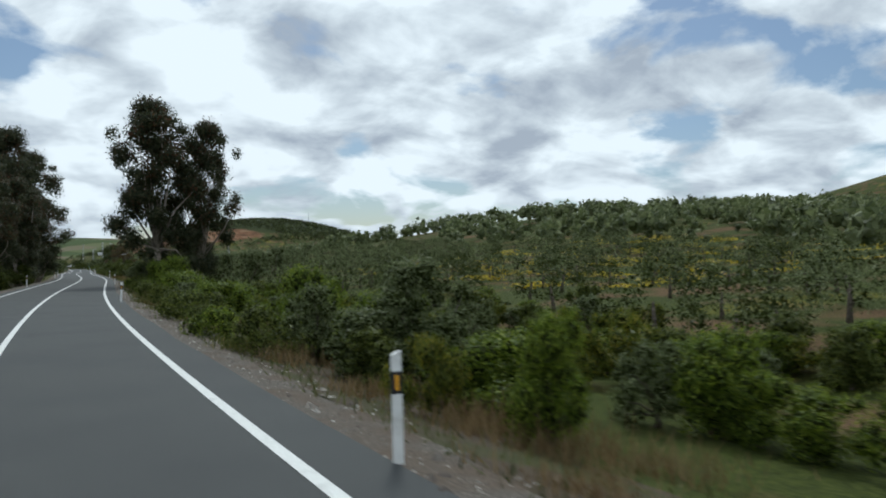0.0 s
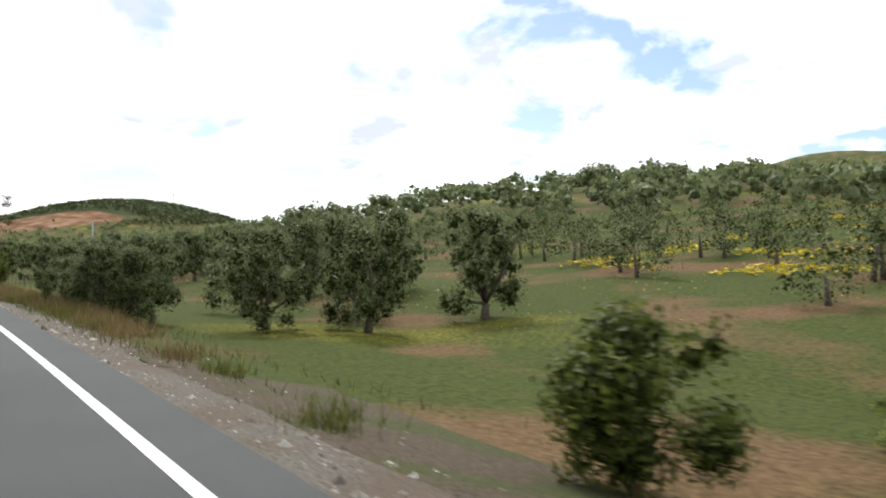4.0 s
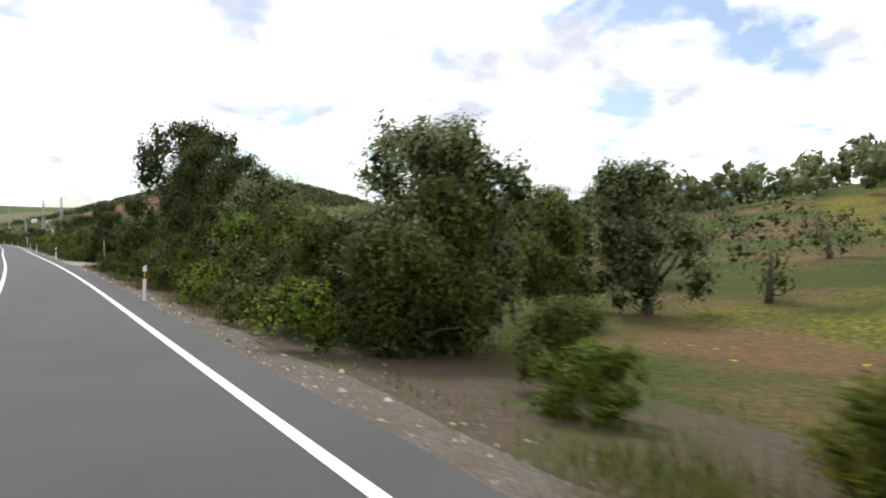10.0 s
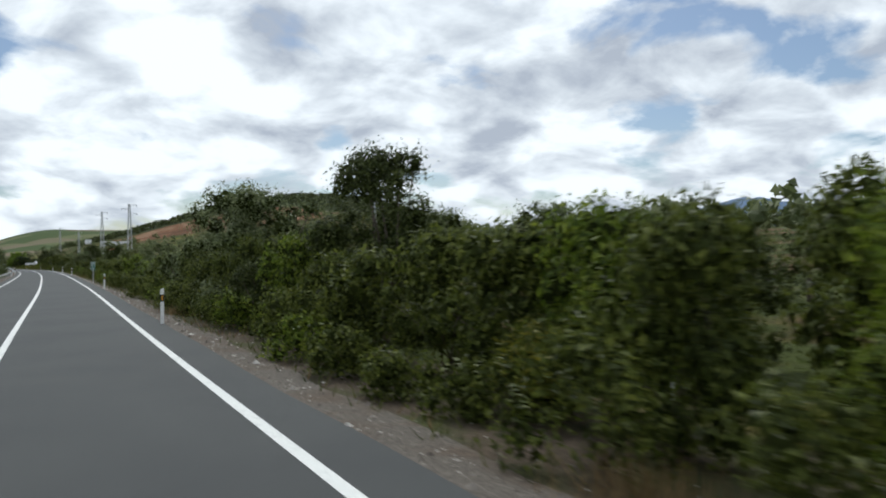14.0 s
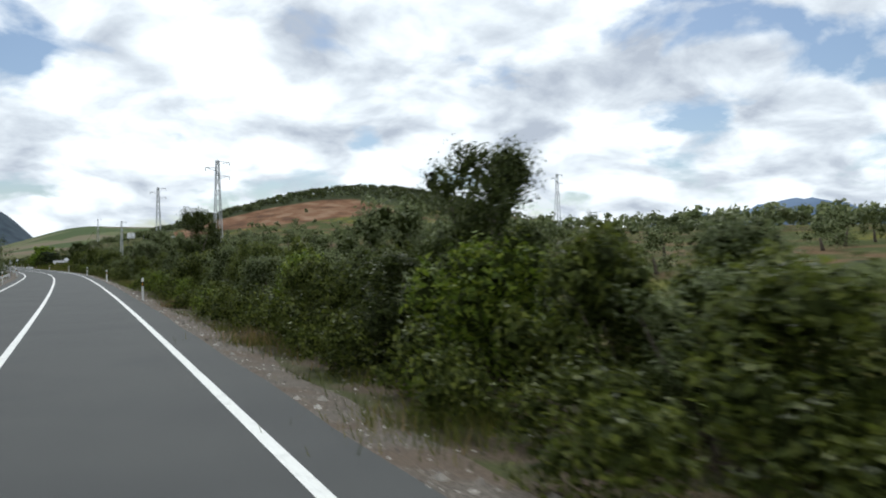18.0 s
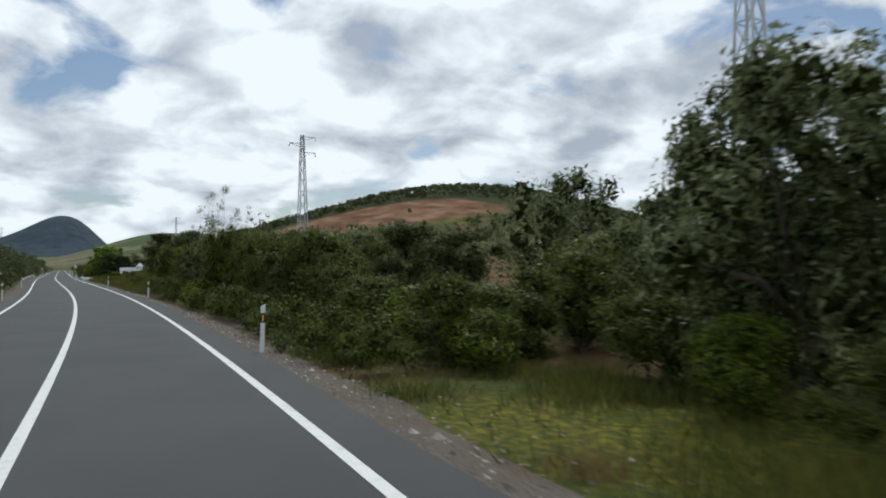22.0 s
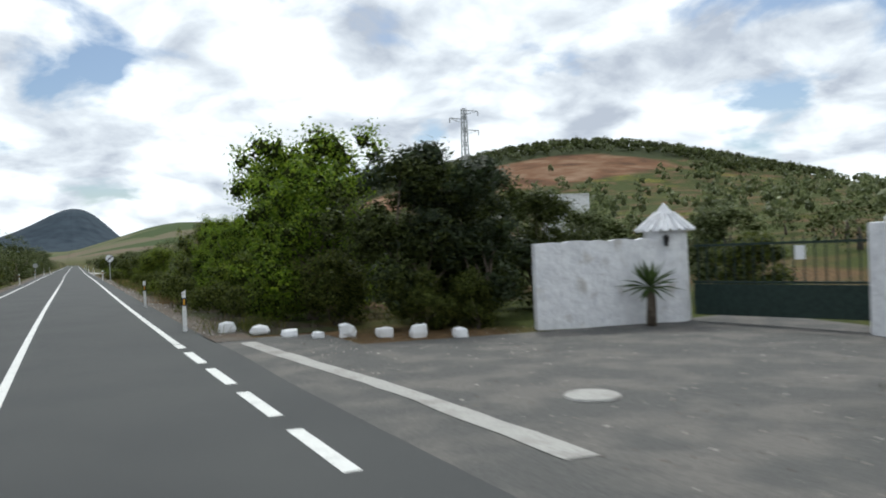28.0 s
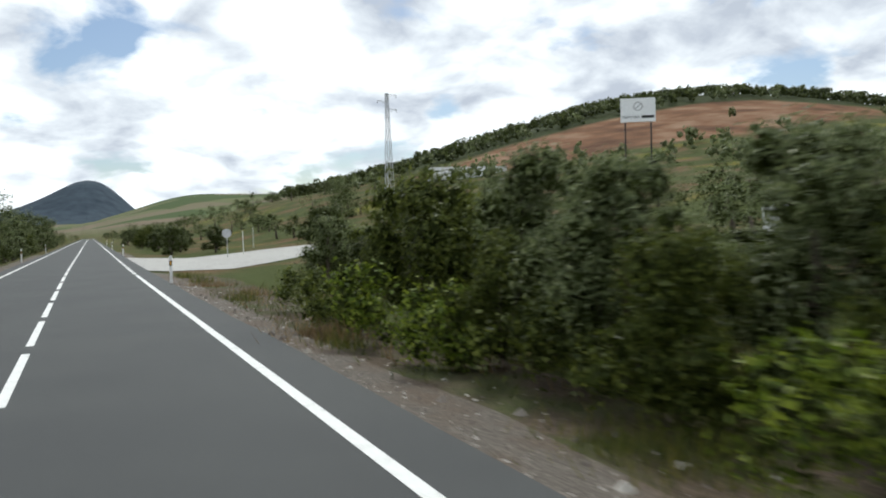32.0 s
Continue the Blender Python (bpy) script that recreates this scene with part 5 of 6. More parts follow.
def text_mesh(txt, size, material, parent, place, label=""):
    """Flat letters facing -y."""
    c = bpy.data.curves.new("letters", "FONT")
    c.body, c.size, c.align_x, c.align_y, c.extrude = txt, size, "CENTER", "CENTER", 0.002
    tmp = bpy.data.objects.new("letters", c)
    scene.collection.objects.link(tmp)
    me = bpy.data.meshes.new_from_object(tmp.evaluated_get(bpy.context.evaluated_depsgraph_get()))
    bpy.data.objects.remove(tmp)
    me.materials.clear()
    me.materials.append(material)
    ob = part_mesh("lettering", me, parent, label)
    ob.matrix_basis = pose(*place, 90, 0, 0)
    return ob


def rounded(w, h, r, y0, y1, cx=0.0, cz=0.0, seg=5):
    """Upright rounded plate in the xz plane."""
    pts = []
    for sx, sz, a0 in ((1, 1, 0), (-1, 1, 90), (-1, -1, 180), (1, -1, 270)):
        for k in range(seg + 1):
            a = radians(a0 + 90 * k / seg)
            pts.append((cx + sx * (w / 2 - r) + r * math.cos(a), cz + sz * (h / 2 - r) + r * math.sin(a)))
    bm = bmesh.new()
    f = [bm.verts.new((x, y0, z)) for x, z in pts]
    b = [bm.verts.new((x, y1, z)) for x, z in pts]
    bm.faces.new(f)
    bm.faces.new(b[::-1])
    n = len(pts)
    for i in range(n):
        bm.faces.new((f[i], b[i], b[(i + 1) % n], f[(i + 1) % n]))
    bmesh.ops.recalc_face_normals(bm, faces=bm.faces)
    return bm


def km_sign():
    e = root("kilometre_sign", at(3.5, 425.2), "green and white kilometre marker on a grey steel post", "road sign", turn=radians(-4))
    part("post", box(0.08, 0.05, 1.75, (0.0, 0.03, 0.57), 0.006), M["steel"], e)
    plate = part("plate", rounded(0.40, 0.86, 0.035, -0.005, 0.012, 0, 1.82), M["signwhite"], e, "white rimmed plate")
    for h, z in ((0.165, 2.145), (0.155, 1.965), (0.47, 1.63)):
        part("panel", rounded(0.365, h, 0.02, -0.009, -0.004, 0, z), M["green"], plate, "green panel")
    for k, z in enumerate((2.175, 2.115)):
        part("bar", box(0.22 + 0.06 * k, 0.004, 0.03, (0, -0.011, z)), M["signwhite"], plate, "unreadable white line")
    text_mesh("A-384", 0.13, M["signwhite"], plate, (0, -0.012, 1.965))
    text_mesh("km", 0.10, M["signwhite"], plate, (0, -0.012, 1.77))
    text_mesh("29", 0.23, M["signwhite"], plate, (0, -0.012, 1.56))


def end_sign():
    e = root("end_of_limits_sign", at(3.93, 787.3), "round white end-of-restrictions sign with dark diagonal stripes", "road sign", turn=radians(2))
    part("post", box(0.08, 0.05, 3.2, (0, 0.04, 1.35), 0.006), M["steel"], e)
    disc = bmesh.new()
    bmesh.ops.create_cone(disc, cap_ends=True, segments=40, radius1=0.45, radius2=0.45, depth=0.025)
    bmesh.ops.rotate(disc, matrix=Matrix.Rotation(radians(90), 3, "X"), verts=disc.verts)
    bmesh.ops.translate(disc, vec=(0, 0, 2.72), verts=disc.verts)
    d = part("disc", disc, M["signwhite"], e)
    ring = bmesh.new()
    n = 40
    rim = [[ring.verts.new((r * math.cos(2 * math.pi * k / n), -0.0145, 2.72 + r * math.sin(2 * math.pi * k / n))) for k in range(n)] for r in (0.45, 0.425)]
    for k in range(n):
        ring.faces.new((rim[0][k], rim[0][(k + 1) % n], rim[1][(k + 1) % n], rim[1][k]))
    part("rim", ring, M["black"], d, "thin dark rim")
    for k in range(5):
        o = (k - 2) * 0.055
        ln = 2 * math.sqrt(0.42 ** 2 - o ** 2)
        part("stripe", box(ln, 0.004, 0.03, (-o * 0.707, -0.0165, 2.72 + o * 0.707), 0, None, Matrix.Rotation(radians(-45), 4, "Y")), M["black"], d, "dark stripe")


def small_sign(y, u, shape, h=1.7, back=True):
    """A road sign seen from behind, on the other side or at the side road."""
    e = root("road_sign", at(u, y), "grey back of a round road sign on a steel post", "road sign")
    part("post", box(0.07, 0.04, h + 0.8, (0, 0, h / 2 + 0.1), 0.005), M["steel"], e)
    b = bmesh.new()
    bmesh.ops.create_cone(b, cap_ends=True, segments=32 if shape == "round" else 3, radius1=0.42, radius2=0.42, depth=0.02)
    bmesh.ops.rotate(b, matrix=Matrix.Rotation(radians(90), 3, "X"), verts=b.verts)
    bmesh.ops.translate(b, vec=(0, -0.03, h + 0.4), verts=b.verts)
    part("plate", b, M["steel"], e)


def guard_rail(y0, y1, u):
    e = root("guard_rail", at(u, (y0 + y1) / 2), "galvanised steel guard rail on short posts", "guard rail", "guard rails")
    base = e.matrix_basis.inverted()
    prof = [(0.0, 0.44), (0.03, 0.48), (0.0, 0.53), (-0.03, 0.575), (0.0, 0.62), (0.03, 0.67), (0.0, 0.71)]
    vs, fs = [], []
    ys = np.arange(y0, y1 + 0.1, 4.0)
    for i, y in enumerate(ys):
        end = 0.35 if i in (0, len(ys) - 1) else 0.0
        for du, z in prof:
            vs.append(base @ Vector((float(rx(y)) + u + 0.06 + du, y, z - end)))
    n = len(prof)
    for i in range(len(ys) - 1):
        for k in range(n - 1):
            fs.append((i * n + k, i * n + k + 1, (i + 1) * n + k + 1, (i + 1) * n + k))
    part_mesh("rail", mesh("rail", vs, fs, M["steel"], True), e)
    me = bm_mesh("rail_post", box(0.06, 0.1, 1.0, (0, 0, 0.15), 0.005), M["steel"])
    for y in ys:
        p = part_mesh("post", me, e)
        p.matrix_basis = base @ Matrix.Translation((float(rx(y)) + u - 0.03, y, 0))


def pylon(x, y, top, spread=0.72, label="grey steel lattice power pylon with three crossarms"):
    u = x - float(rx(y))
    z0 = float(land(u, y))
    h = top - z0
    e = root("power_pylon", (x, y, z0), label, "pylon", "power pylons", radians(12))
    w0, w1 = spread, 0.2
    lev = np.linspace(0, 1, 11) ** 0.9
    cor = lambda f, i: Vector(((w0 + (w1 - w0) * f) * (1, 1, -1, -1)[i], (w0 + (w1 - w0) * f) * (1, -1, -1, 1)[i], h * f))
    for i in range(4):
        part("leg", strut(None, cor(0, i) - Vector((0, 0, 0.4)), cor(1, i), 0.11), M["steel"], e)
    for a, b in zip(lev[:-1], lev[1:]):
        bm = None
        for i in range(4):
            j = (i + 1) % 4
            bm = strut(bm, cor(a, i), cor(b, j), 0.055)
            bm = strut(bm, cor(b, i), cor(b, j), 0.045)
        part("lattice", bm, M["steel"], e)
    for f, side in ((0.99, 1), (0.93, -1), (0.86, 1)):
        c = Vector((0, 0, h * f))
        tip = c + Vector((2.0 * side, 0, 0.0))
        bm = strut(None, c + Vector((-0.3 * side, 0, 0)), tip, 0.09)
        bm = strut(bm, c + Vector((0, 0, -0.55)), tip, 0.06)
        arm = part("crossarm", bm, M["steel"], e)
        part("insulator", cyl(0.06, 0.05, 0.5, (tip.x, tip.y, tip.z - 0.55), 8), M["darkglass"], arm, "dark insulator string")


km_sign()
end_sign()
small_sign(845, -6.1, "round")
small_sign(600, -6.1, "triangle")
small_sign(866, 11.8, "round", 1.9)
guard_rail(376, 548, -6.1)
guard_rail(656, 744, -6.1)
pylon(12.7, 564.0, 18.4)
pylon(8.8, 646.5, 21.4)
pylon(2.3, 771.5, 18.4, 0.55)
pylon(-7.8, 927.5, 27.5)
pylon(100.0, 593.0, 22.6)


def tower(x, y, top):
    z0 = float(land(x - float(rx(y)), y))
    e = root("radio_mast", (x, y, z0), "slender far radio mast on the hill", "mast")
    h = top - z0
    for i in range(3):
        a = 2 * math.pi * i / 3
        part("leg", strut(None, (0.7 * math.cos(a), 0.7 * math.sin(a), -1), (0.3 * math.cos(a), 0.3 * math.sin(a), h), 0.14), M["steel"], e)
    bm = None
    for k in range(14):
        z = h * k / 14
        for i in range(3):
            a, b = 2 * math.pi * i / 3, 2 * math.pi * (i + 1) / 3
            r = 0.7 - 0.4 * k / 14
            bm = strut(bm, (r * math.cos(a), r * math.sin(a), z), (r * math.cos(b), r * math.sin(b), z + h / 14), 0.06)
    part("lattice", bm, M["steel"], e)


tower(343, 1224, 92)


def billboard():
    x, y = 9.0, 871.0
    z0 = float(land(x - float(rx(y)), y))
    e = root("billboard", (x, y, z0), "white hoarding with a grey emblem on two dark posts", "billboard", turn=radians(-24))
    b = part("panel", rounded(4.2, 2.9, 0.02, -0.04, 0.04, 0, 17.0 - z0 - 1.45), M["signwhite"], e)
    zc = 17.0 - z0 - 1.45
    for s in (-1.55, 1.55):
        part("post", box(0.16, 0.16, zc + 1.0, (s, 0.14, (zc + 1.0) / 2 - 0.3), 0.01), M["black"], e)
    ring = bmesh.new()
    n = 28
    rim = [[ring.verts.new((r * math.cos(2 * math.pi * k / n), -0.046, zc + 0.45 + r * math.sin(2 * math.pi * k / n))) for k in range(n)] for r in (0.58, 0.42)]
    for k in range(n):
        ring.faces.new((rim[0][k], rim[0][(k + 1) % n], rim[1][(k + 1) % n], rim[1][k]))
    part("emblem", ring, M["steel"], b, "grey ring emblem")
    part("emblem_bar", box(0.9, 0.006, 0.14, (0, -0.047, zc + 0.45), 0, None, Matrix.Rotation(radians(-40), 4, "Y")), M["steel"], b)
    text_mesh("CANTERA", 0.46, M["black"], b, (-0.85, -0.05, zc - 0.85))
    part("bar", box(1.5, 0.006, 0.32, (1.15, -0.047, zc - 0.85)), M["black"], b, "dark bar of writing")


billboard()


# ---- the white gateway ----
def world_of(u, y):
    return Vector((float(rx(y)) + u, y, 0))


def turret(u, y, r, wall_h, roof_h, name="gate_turret", brown=False):
    e = root(name, world_of(u, y), "round whitewashed gate turret with a white tiled cone roof", "turret", "gate turrets")
    b = cyl(r * 1.06, r, wall_h, (0, 0, -0.1), 20)
    part("wall", b, M["redwall" if brown else "wash"], e, "red rendered wall" if brown else "", sm=False)
    rb = r * 1.32
    cone = bmesh.new()
    n = 20
    ring = [cone.verts.new((rb * (1.04 if k % 2 else 0.97) * math.cos(2 * math.pi * k / n), rb * (1.04 if k % 2 else 0.97) * math.sin(2 * math.pi * k / n), wall_h - 0.1)) for k in range(n)]
    mid = [cone.verts.new((r * 0.42 * math.cos(2 * math.pi * k / n), r * 0.42 * math.sin(2 * math.pi * k / n), wall_h - 0.1 + roof_h * 0.62)) for k in range(n)]
    tip = cone.verts.new((0, 0, wall_h - 0.1 + roof_h))
    for k in range(n):
        j = (k + 1) % n
        cone.faces.new((ring[k], ring[j], mid[j], mid[k]))
        cone.faces.new((mid[k], mid[j], tip))
    cone.faces.new(ring[::-1])
    roof = part("roof", cone, M["wash"], e)
    me = bm_mesh("tile", cyl(0.055, 0.035, 1.0, (0, 0, 0), 6), M["wash"])
    for k in range(n):
        a = 2 * math.pi * (k + 0.5) / n
        lo = Vector((rb * 1.03 * math.cos(a), rb * 1.03 * math.sin(a), wall_h - 0.08))
        hi = Vector((r * 0.42 * math.cos(a), r * 0.42 * math.sin(a), wall_h - 0.08 + roof_h * 0.62))
        d = hi - lo
        t = part_mesh("roof_tile", me, roof)
        t.matrix_basis = Matrix.Translation(lo) @ d.to_track_quat("Z", "Y").to_matrix().to_4x4() @ Matrix.Diagonal((1, 1, d.length, 1))
    return e


def wall_run(name, a, b, h, th, material, label, bow=0.0):
    """A free-standing wall from plan point a to b, with a slightly uneven top."""
    a, b = Vector(a), Vector(b)
    d = b - a
    nrm = Vector((-d.y, d.x, 0)).normalized() * th / 2
    n = 14
    rng = random.Random(len(name) + int(h * 10))
    bm = bmesh.new()
    rings = []
    for i in range(n + 1):
        p = a + d * i / n
        top = h + rng.uniform(-0.03, 0.03)
        j = nrm * rng.uniform(0.92, 1.08)
        rings.append([bm.verts.new((p + j * 1.1) + Vector((0, 0, -0.2))), bm.verts.new(p + j + Vector((0, 0, top))),
                      bm.verts.new(p - j + Vector((0, 0, top))), bm.verts.new((p - j * 1.1) + Vector((0, 0, -0.2)))])
    for i in range(n):
        for k in range(3):
            bm.faces.new((rings[i][k], rings[i + 1][k], rings[i + 1][k + 1], rings[i][k + 1]))
    bm.faces.new(rings[0])
    bm.faces.new(rings[-1][::-1])
    bmesh.ops.recalc_face_normals(bm, faces=bm.faces)
    ob = new(name, bm_mesh(name, bm, material))
    return tagged(ob, label, "wall", kind="structure")


W0, W1 = world_of(11.3, 712.1), world_of(14.8, 711.35)
wall_run("wall_white", W0, W1, 2.25, 0.35, M["wash"], "rough whitewashed stone wall beside the gate")
turret(15.2, 711.6, 0.6, 2.55, 0.82)
turret(17.6, 706.2, 0.6, 2.55, 0.82, brown=True)
wall_run("wall_pier", world_of(16.4, 706.5), world_of(17.3, 706.3), 2.4, 0.5, M["wash"], "whitewashed pier with red stains beside the gate")
wall_run("wall_brown", world_of(18.0, 705.6), world_of(27.0, 694.0), 2.6, 0.3, M["earthwall"], "brown rendered boundary wall behind the grass")


wall_run("wall_brick", world_of(26.0, 706.0), world_of(45.0, 699.0), 3.3, 0.3, M["earthwall"], "brown rendered boundary wall behind the bank")


def van():
    """Small white van parked behind the bank."""
    e = root("van", at(33, 685), "small white van parked behind the bank", "van", turn=radians(70))
    bm = bmesh.new()
    prof = [(-2.1, 0.35), (-2.12, 1.0), (-2.0, 1.72), (-1.7, 1.85), (0.5, 1.85), (0.75, 1.72), (1.35, 1.08), (2.05, 0.92), (2.15, 0.6), (2.1, 0.35)]
    sides = [[bm.verts.new((x, sy * (0.85 if z < 1.2 else 0.74), z)) for x, z in prof] for sy in (-1, 1)]
    for k in range(len(prof)):
        j = (k + 1) % len(prof)
        bm.faces.new((sides[0][k], sides[0][j], sides[1][j], sides[1][k]))
    bm.faces.new(sides[0][::-1])
    bm.faces.new(sides[1])
    bmesh.ops.recalc_face_normals(bm, faces=bm.faces)
    part("body", bm, M["signwhite"], e)
    part("windscreen", box(0.03, 1.36, 0.62, (1.10, 0, 1.42), 0.01, None, Matrix.Rotation(radians(-43), 4, "Y")), M["darkglass"], e)
    for sy in (-0.8, 0.8):
        part("window", box(0.8, 0.03, 0.42, (0.15, sy, 1.42), 0.01), M["darkglass"], e)
        for x in (-1.35, 1.35):
            tyre = cyl(0.32, 0.32, 0.2, (0, 0, -0.1), 20)
            bmesh.ops.rotate(tyre, matrix=Matrix.Rotation(radians(90), 3, "X"), verts=tyre.verts)
            bmesh.ops.translate(tyre, vec=(x, sy, 0.32), verts=tyre.verts)
            part("wheel", tyre, M["black"], e)


van()


def rose_bush():
    e = root("rose_bush", at(9.4, 700.3), "green bush with pink roses beside the driveway", "shrub")
    rng = np.random.RandomState(31)
    cs, rs = clumps(rng, 16, 1.9, 1.25, 0.2, 0.2, 0.4)
    part_mesh("stem", mesh("wood", *limbs(rng, 0.03, 0.2, cs[:6], 0.1, 3), M["bark"], True), e)
    part_mesh("crown", mesh("crown", *leaf_cloud(rng, cs, rs, 1700, 0.12, 0.6), M["shrub"]), e)
    for k in range(11):
        c = cs[k]
        flower = leaf_cloud(rng, [(c[0] * 1.2, c[1] * 1.2, c[2] + 0.25)], [0.06], 18, 0.08, 0.9)
        part_mesh("flower", mesh("flower", *flower, M["rose"]), e, "pink rose")
    e = root("leaning_pole", at(15.3, 702.0), "thin white pole leaning in the grass", "pole")
    part("shaft", strut(None, (0, 0, -0.2), (0.35, 0.1, 2.4), 0.05), M["white"], e)


rose_bush()


def gate():
    a, b = world_of(15.6, 711.0), world_of(17.0, 706.9)
    d = b - a
    e = root("driveway_gate", a, "closed dark green iron gate with vertical bars", "gate", turn=math.atan2(d.y, d.x))
    ln = d.length
    part("lower_panel", box(ln, 0.04, 0.85, (ln / 2, 0, 0.5), 0.005), M["iron"], e, "solid lower panel")
    for z in (0.98, 2.0):
        part("rail", box(ln, 0.05, 0.06, (ln / 2, 0, z), 0.004), M["iron"], e)
    me = bm_mesh("gate_bar", box(0.03, 0.03, 1.25, (0, 0, 1.55), 0.003), M["iron"])
    for k in range(18):
        p = part_mesh("bar", me, e)
        p.location = (ln * (k + 0.5) / 18, 0, 0)
    part("notice", box(0.24, 0.01, 0.36, (ln * 0.62, -0.04, 1.75)), M["signwhite"], e, "small white notice")


gate()


def wall_lamp():
    p = world_of(14.75, 711.1)
    e = root("wall_lantern", p, "black iron lantern on the turret", "lantern")
    part("bracket", box(0.03, 0.18, 0.03, (0, 0.05, 2.3)), M["black"], e)
    part("housing", cyl(0.05, 0.085, 0.24, (0, -0.05, 2.02), 6), M["black"], e)
    part("cap", cyl(0.11, 0.02, 0.09, (0, -0.05, 2.26), 6), M["black"], e)


wall_lamp()


def yucca():
    p = world_of(13.9, 710.75)
    e = root("palm", p, "spiky green palm in front of the white wall", "palm")
    rng = np.random.RandomState(4)
    part_mesh("trunk", mesh("trunk", *tube([(0, 0, -0.1), (0.02, 0, 0.6), (0, 0, 0.95)], [0.14, 0.12, 0.1], 8), M["bark"], True), e)
    for k in range(46):
        a, el = rng.uniform(0, 6.28), rng.uniform(-0.35, 1.45)
        d = Vector((math.cos(a) * math.cos(el), math.sin(a) * math.cos(el), math.sin(el)))
        s = d.cross(Vector((0, 0, 1))).normalized() * 0.045
        ln = rng.uniform(0.75, 1.0)
        o = Vector((0, 0, 0.95))
        pts = [o + s * 0.5, o + d * ln * 0.5 + s - Vector((0, 0, 0.02)), o + d * ln - Vector((0, 0, 0.10)), o + d * ln * 0.5 - s - Vector((0, 0, 0.02)), o - s * 0.5]
        part_mesh("frond", mesh("frond", pts + [o + d * ln * 0.5 + Vector((0, 0, 0.025))], [(0, 1, 5), (1, 2, 5), (2, 3, 5), (3, 4, 5), (4, 0, 5)], M["palm"]), e)


yucca()


def apron():
    """Worn driveway in front of the gate, with a pale concrete gutter."""
    pts, faces = [], []
    ys = np.linspace(697.5, 715.5, 19)
    us = np.linspace(3.2, 18.0, 16)
    for y in ys:
        for u in us:
            pts.append((float(rx(y)) + u, y, float(land(u, y)) + 0.02))
    w = len(us)
    for i in range(len(ys) - 1):
        for k in range(w - 1):
            if ys[i] + 1 < 712.4 + 3 * (us[k] < 6):
                faces.append((i * w + k, i * w + k + 1, (i + 1) * w + k + 1, (i + 1) * w + k))
    tagged(new("driveway", mesh("driveway", pts, faces, M["apron"], True)), "worn grey driveway in front of the gate", "driveway", kind="structure")
    ys = np.linspace(701.0, 713.5, 22)
    v, f = [], []
    for i, y in enumerate(ys):
        c = 4.5 - 0.55 * smooth(704, 713.5, y)
        for du in (-0.2, 0.2):
            u = float(c) + du + placed.uniform(-0.03, 0.03)
            v.append((float(rx(y)) + u, y, float(land(u, y)) + 0.028))
    for i in range(len(ys) - 1):
        f.append((2 * i, 2 * i + 1, 2 * i + 3, 2 * i + 2))
    tagged(new("gutter", mesh("gutter", v, f, M["concrete"])), "pale concrete gutter across the driveway", "gutter", kind="structure")
    e = root("manhole_cover", at(6.6, 703.6, 0.03), "pale round concrete manhole patch in the driveway", "manhole")
    part("cover", cyl(0.42, 0.40, 0.03, (0, 0, 0), 24), M["concrete"], e)
    # entrance at the thicket and the side road to the quarry
    for name, u0, u1, a, b, label in (("field_entrance", 3.22, 15, 309.0, 323.4, "gravel field entrance beside the road"),
                                      ("side_road", 3.22, 22, 842, 872, "pale concrete side road to the quarry")):
        v, f = [], []
        us, ys = np.linspace(u0, u1, 14), np.linspace(a, b, 9)
        for i, u in enumerate(us):
            sh = (u - u0) * (0.55 if name == "side_road" else 0.0)
            sq = 1 - 0.45 * i / 13
            for y in ys:
                q = (a + b) / 2 + (y - (a + b) / 2) * sq + sh
                v.append((float(rx(q)) + u, q, float(land(u, q)) + 0.05))
        for i in range(len(us) - 1):
            for k in range(len(ys) - 1):
                p = i * len(ys) + k
                f.append((p, p + len(ys), p + len(ys) + 1, p + 1))
        tagged(new(name, mesh(name, v, f, M["concrete" if name == "side_road" else "paleapron"], True)), label, "driveway", kind="structure")


apron()


def white_stone(u, y, s, seed):
    rng = np.random.RandomState(seed)
    bm = bmesh.new()
    bmesh.ops.create_cube(bm, size=1.7)
    bmesh.ops.subdivide_edges(bm, edges=bm.edges[:], cuts=1, use_grid_fill=True)
    for v in bm.verts:
        c = v.co.normalized().lerp(v.co, 0.45)
        v.co = Vector((c.x * s[0], c.y * s[1], max(c.z, -0.5) * s[2])) * rng.uniform(0.78, 1.14)
        v.co.z += s[2] * 0.42
    bmesh.ops.bevel(bm, geom=bm.edges[:], offset=0.02, segments=1, affect="EDGES")
    ob = new("white_stone", bm_mesh("white_stone", bm, M["lime"]))
    ob.location = at(u, y, 0.0)
    tagged(ob, "whitewashed boulder lining the driveway", "stone", "white boulders")


for k, (u, y) in enumerate(((4.0, 716.4), (4.7, 715.4), (5.2, 714.2), (5.75, 713.5), (6.5, 713.4), (7.3, 712.8), (8.0, 712.3), (8.8, 711.6), (3.7, 696.6), (4.2, 696.2),
                            (5.8, 697.2), (6.5, 697.4), (7.6, 698.2), (8.6, 698.9), (3.95, 692.3))):
    white_stone(u, y, (placed.uniform(0.18, 0.32), placed.uniform(0.17, 0.28), placed.uniform(0.16, 0.29)), k)


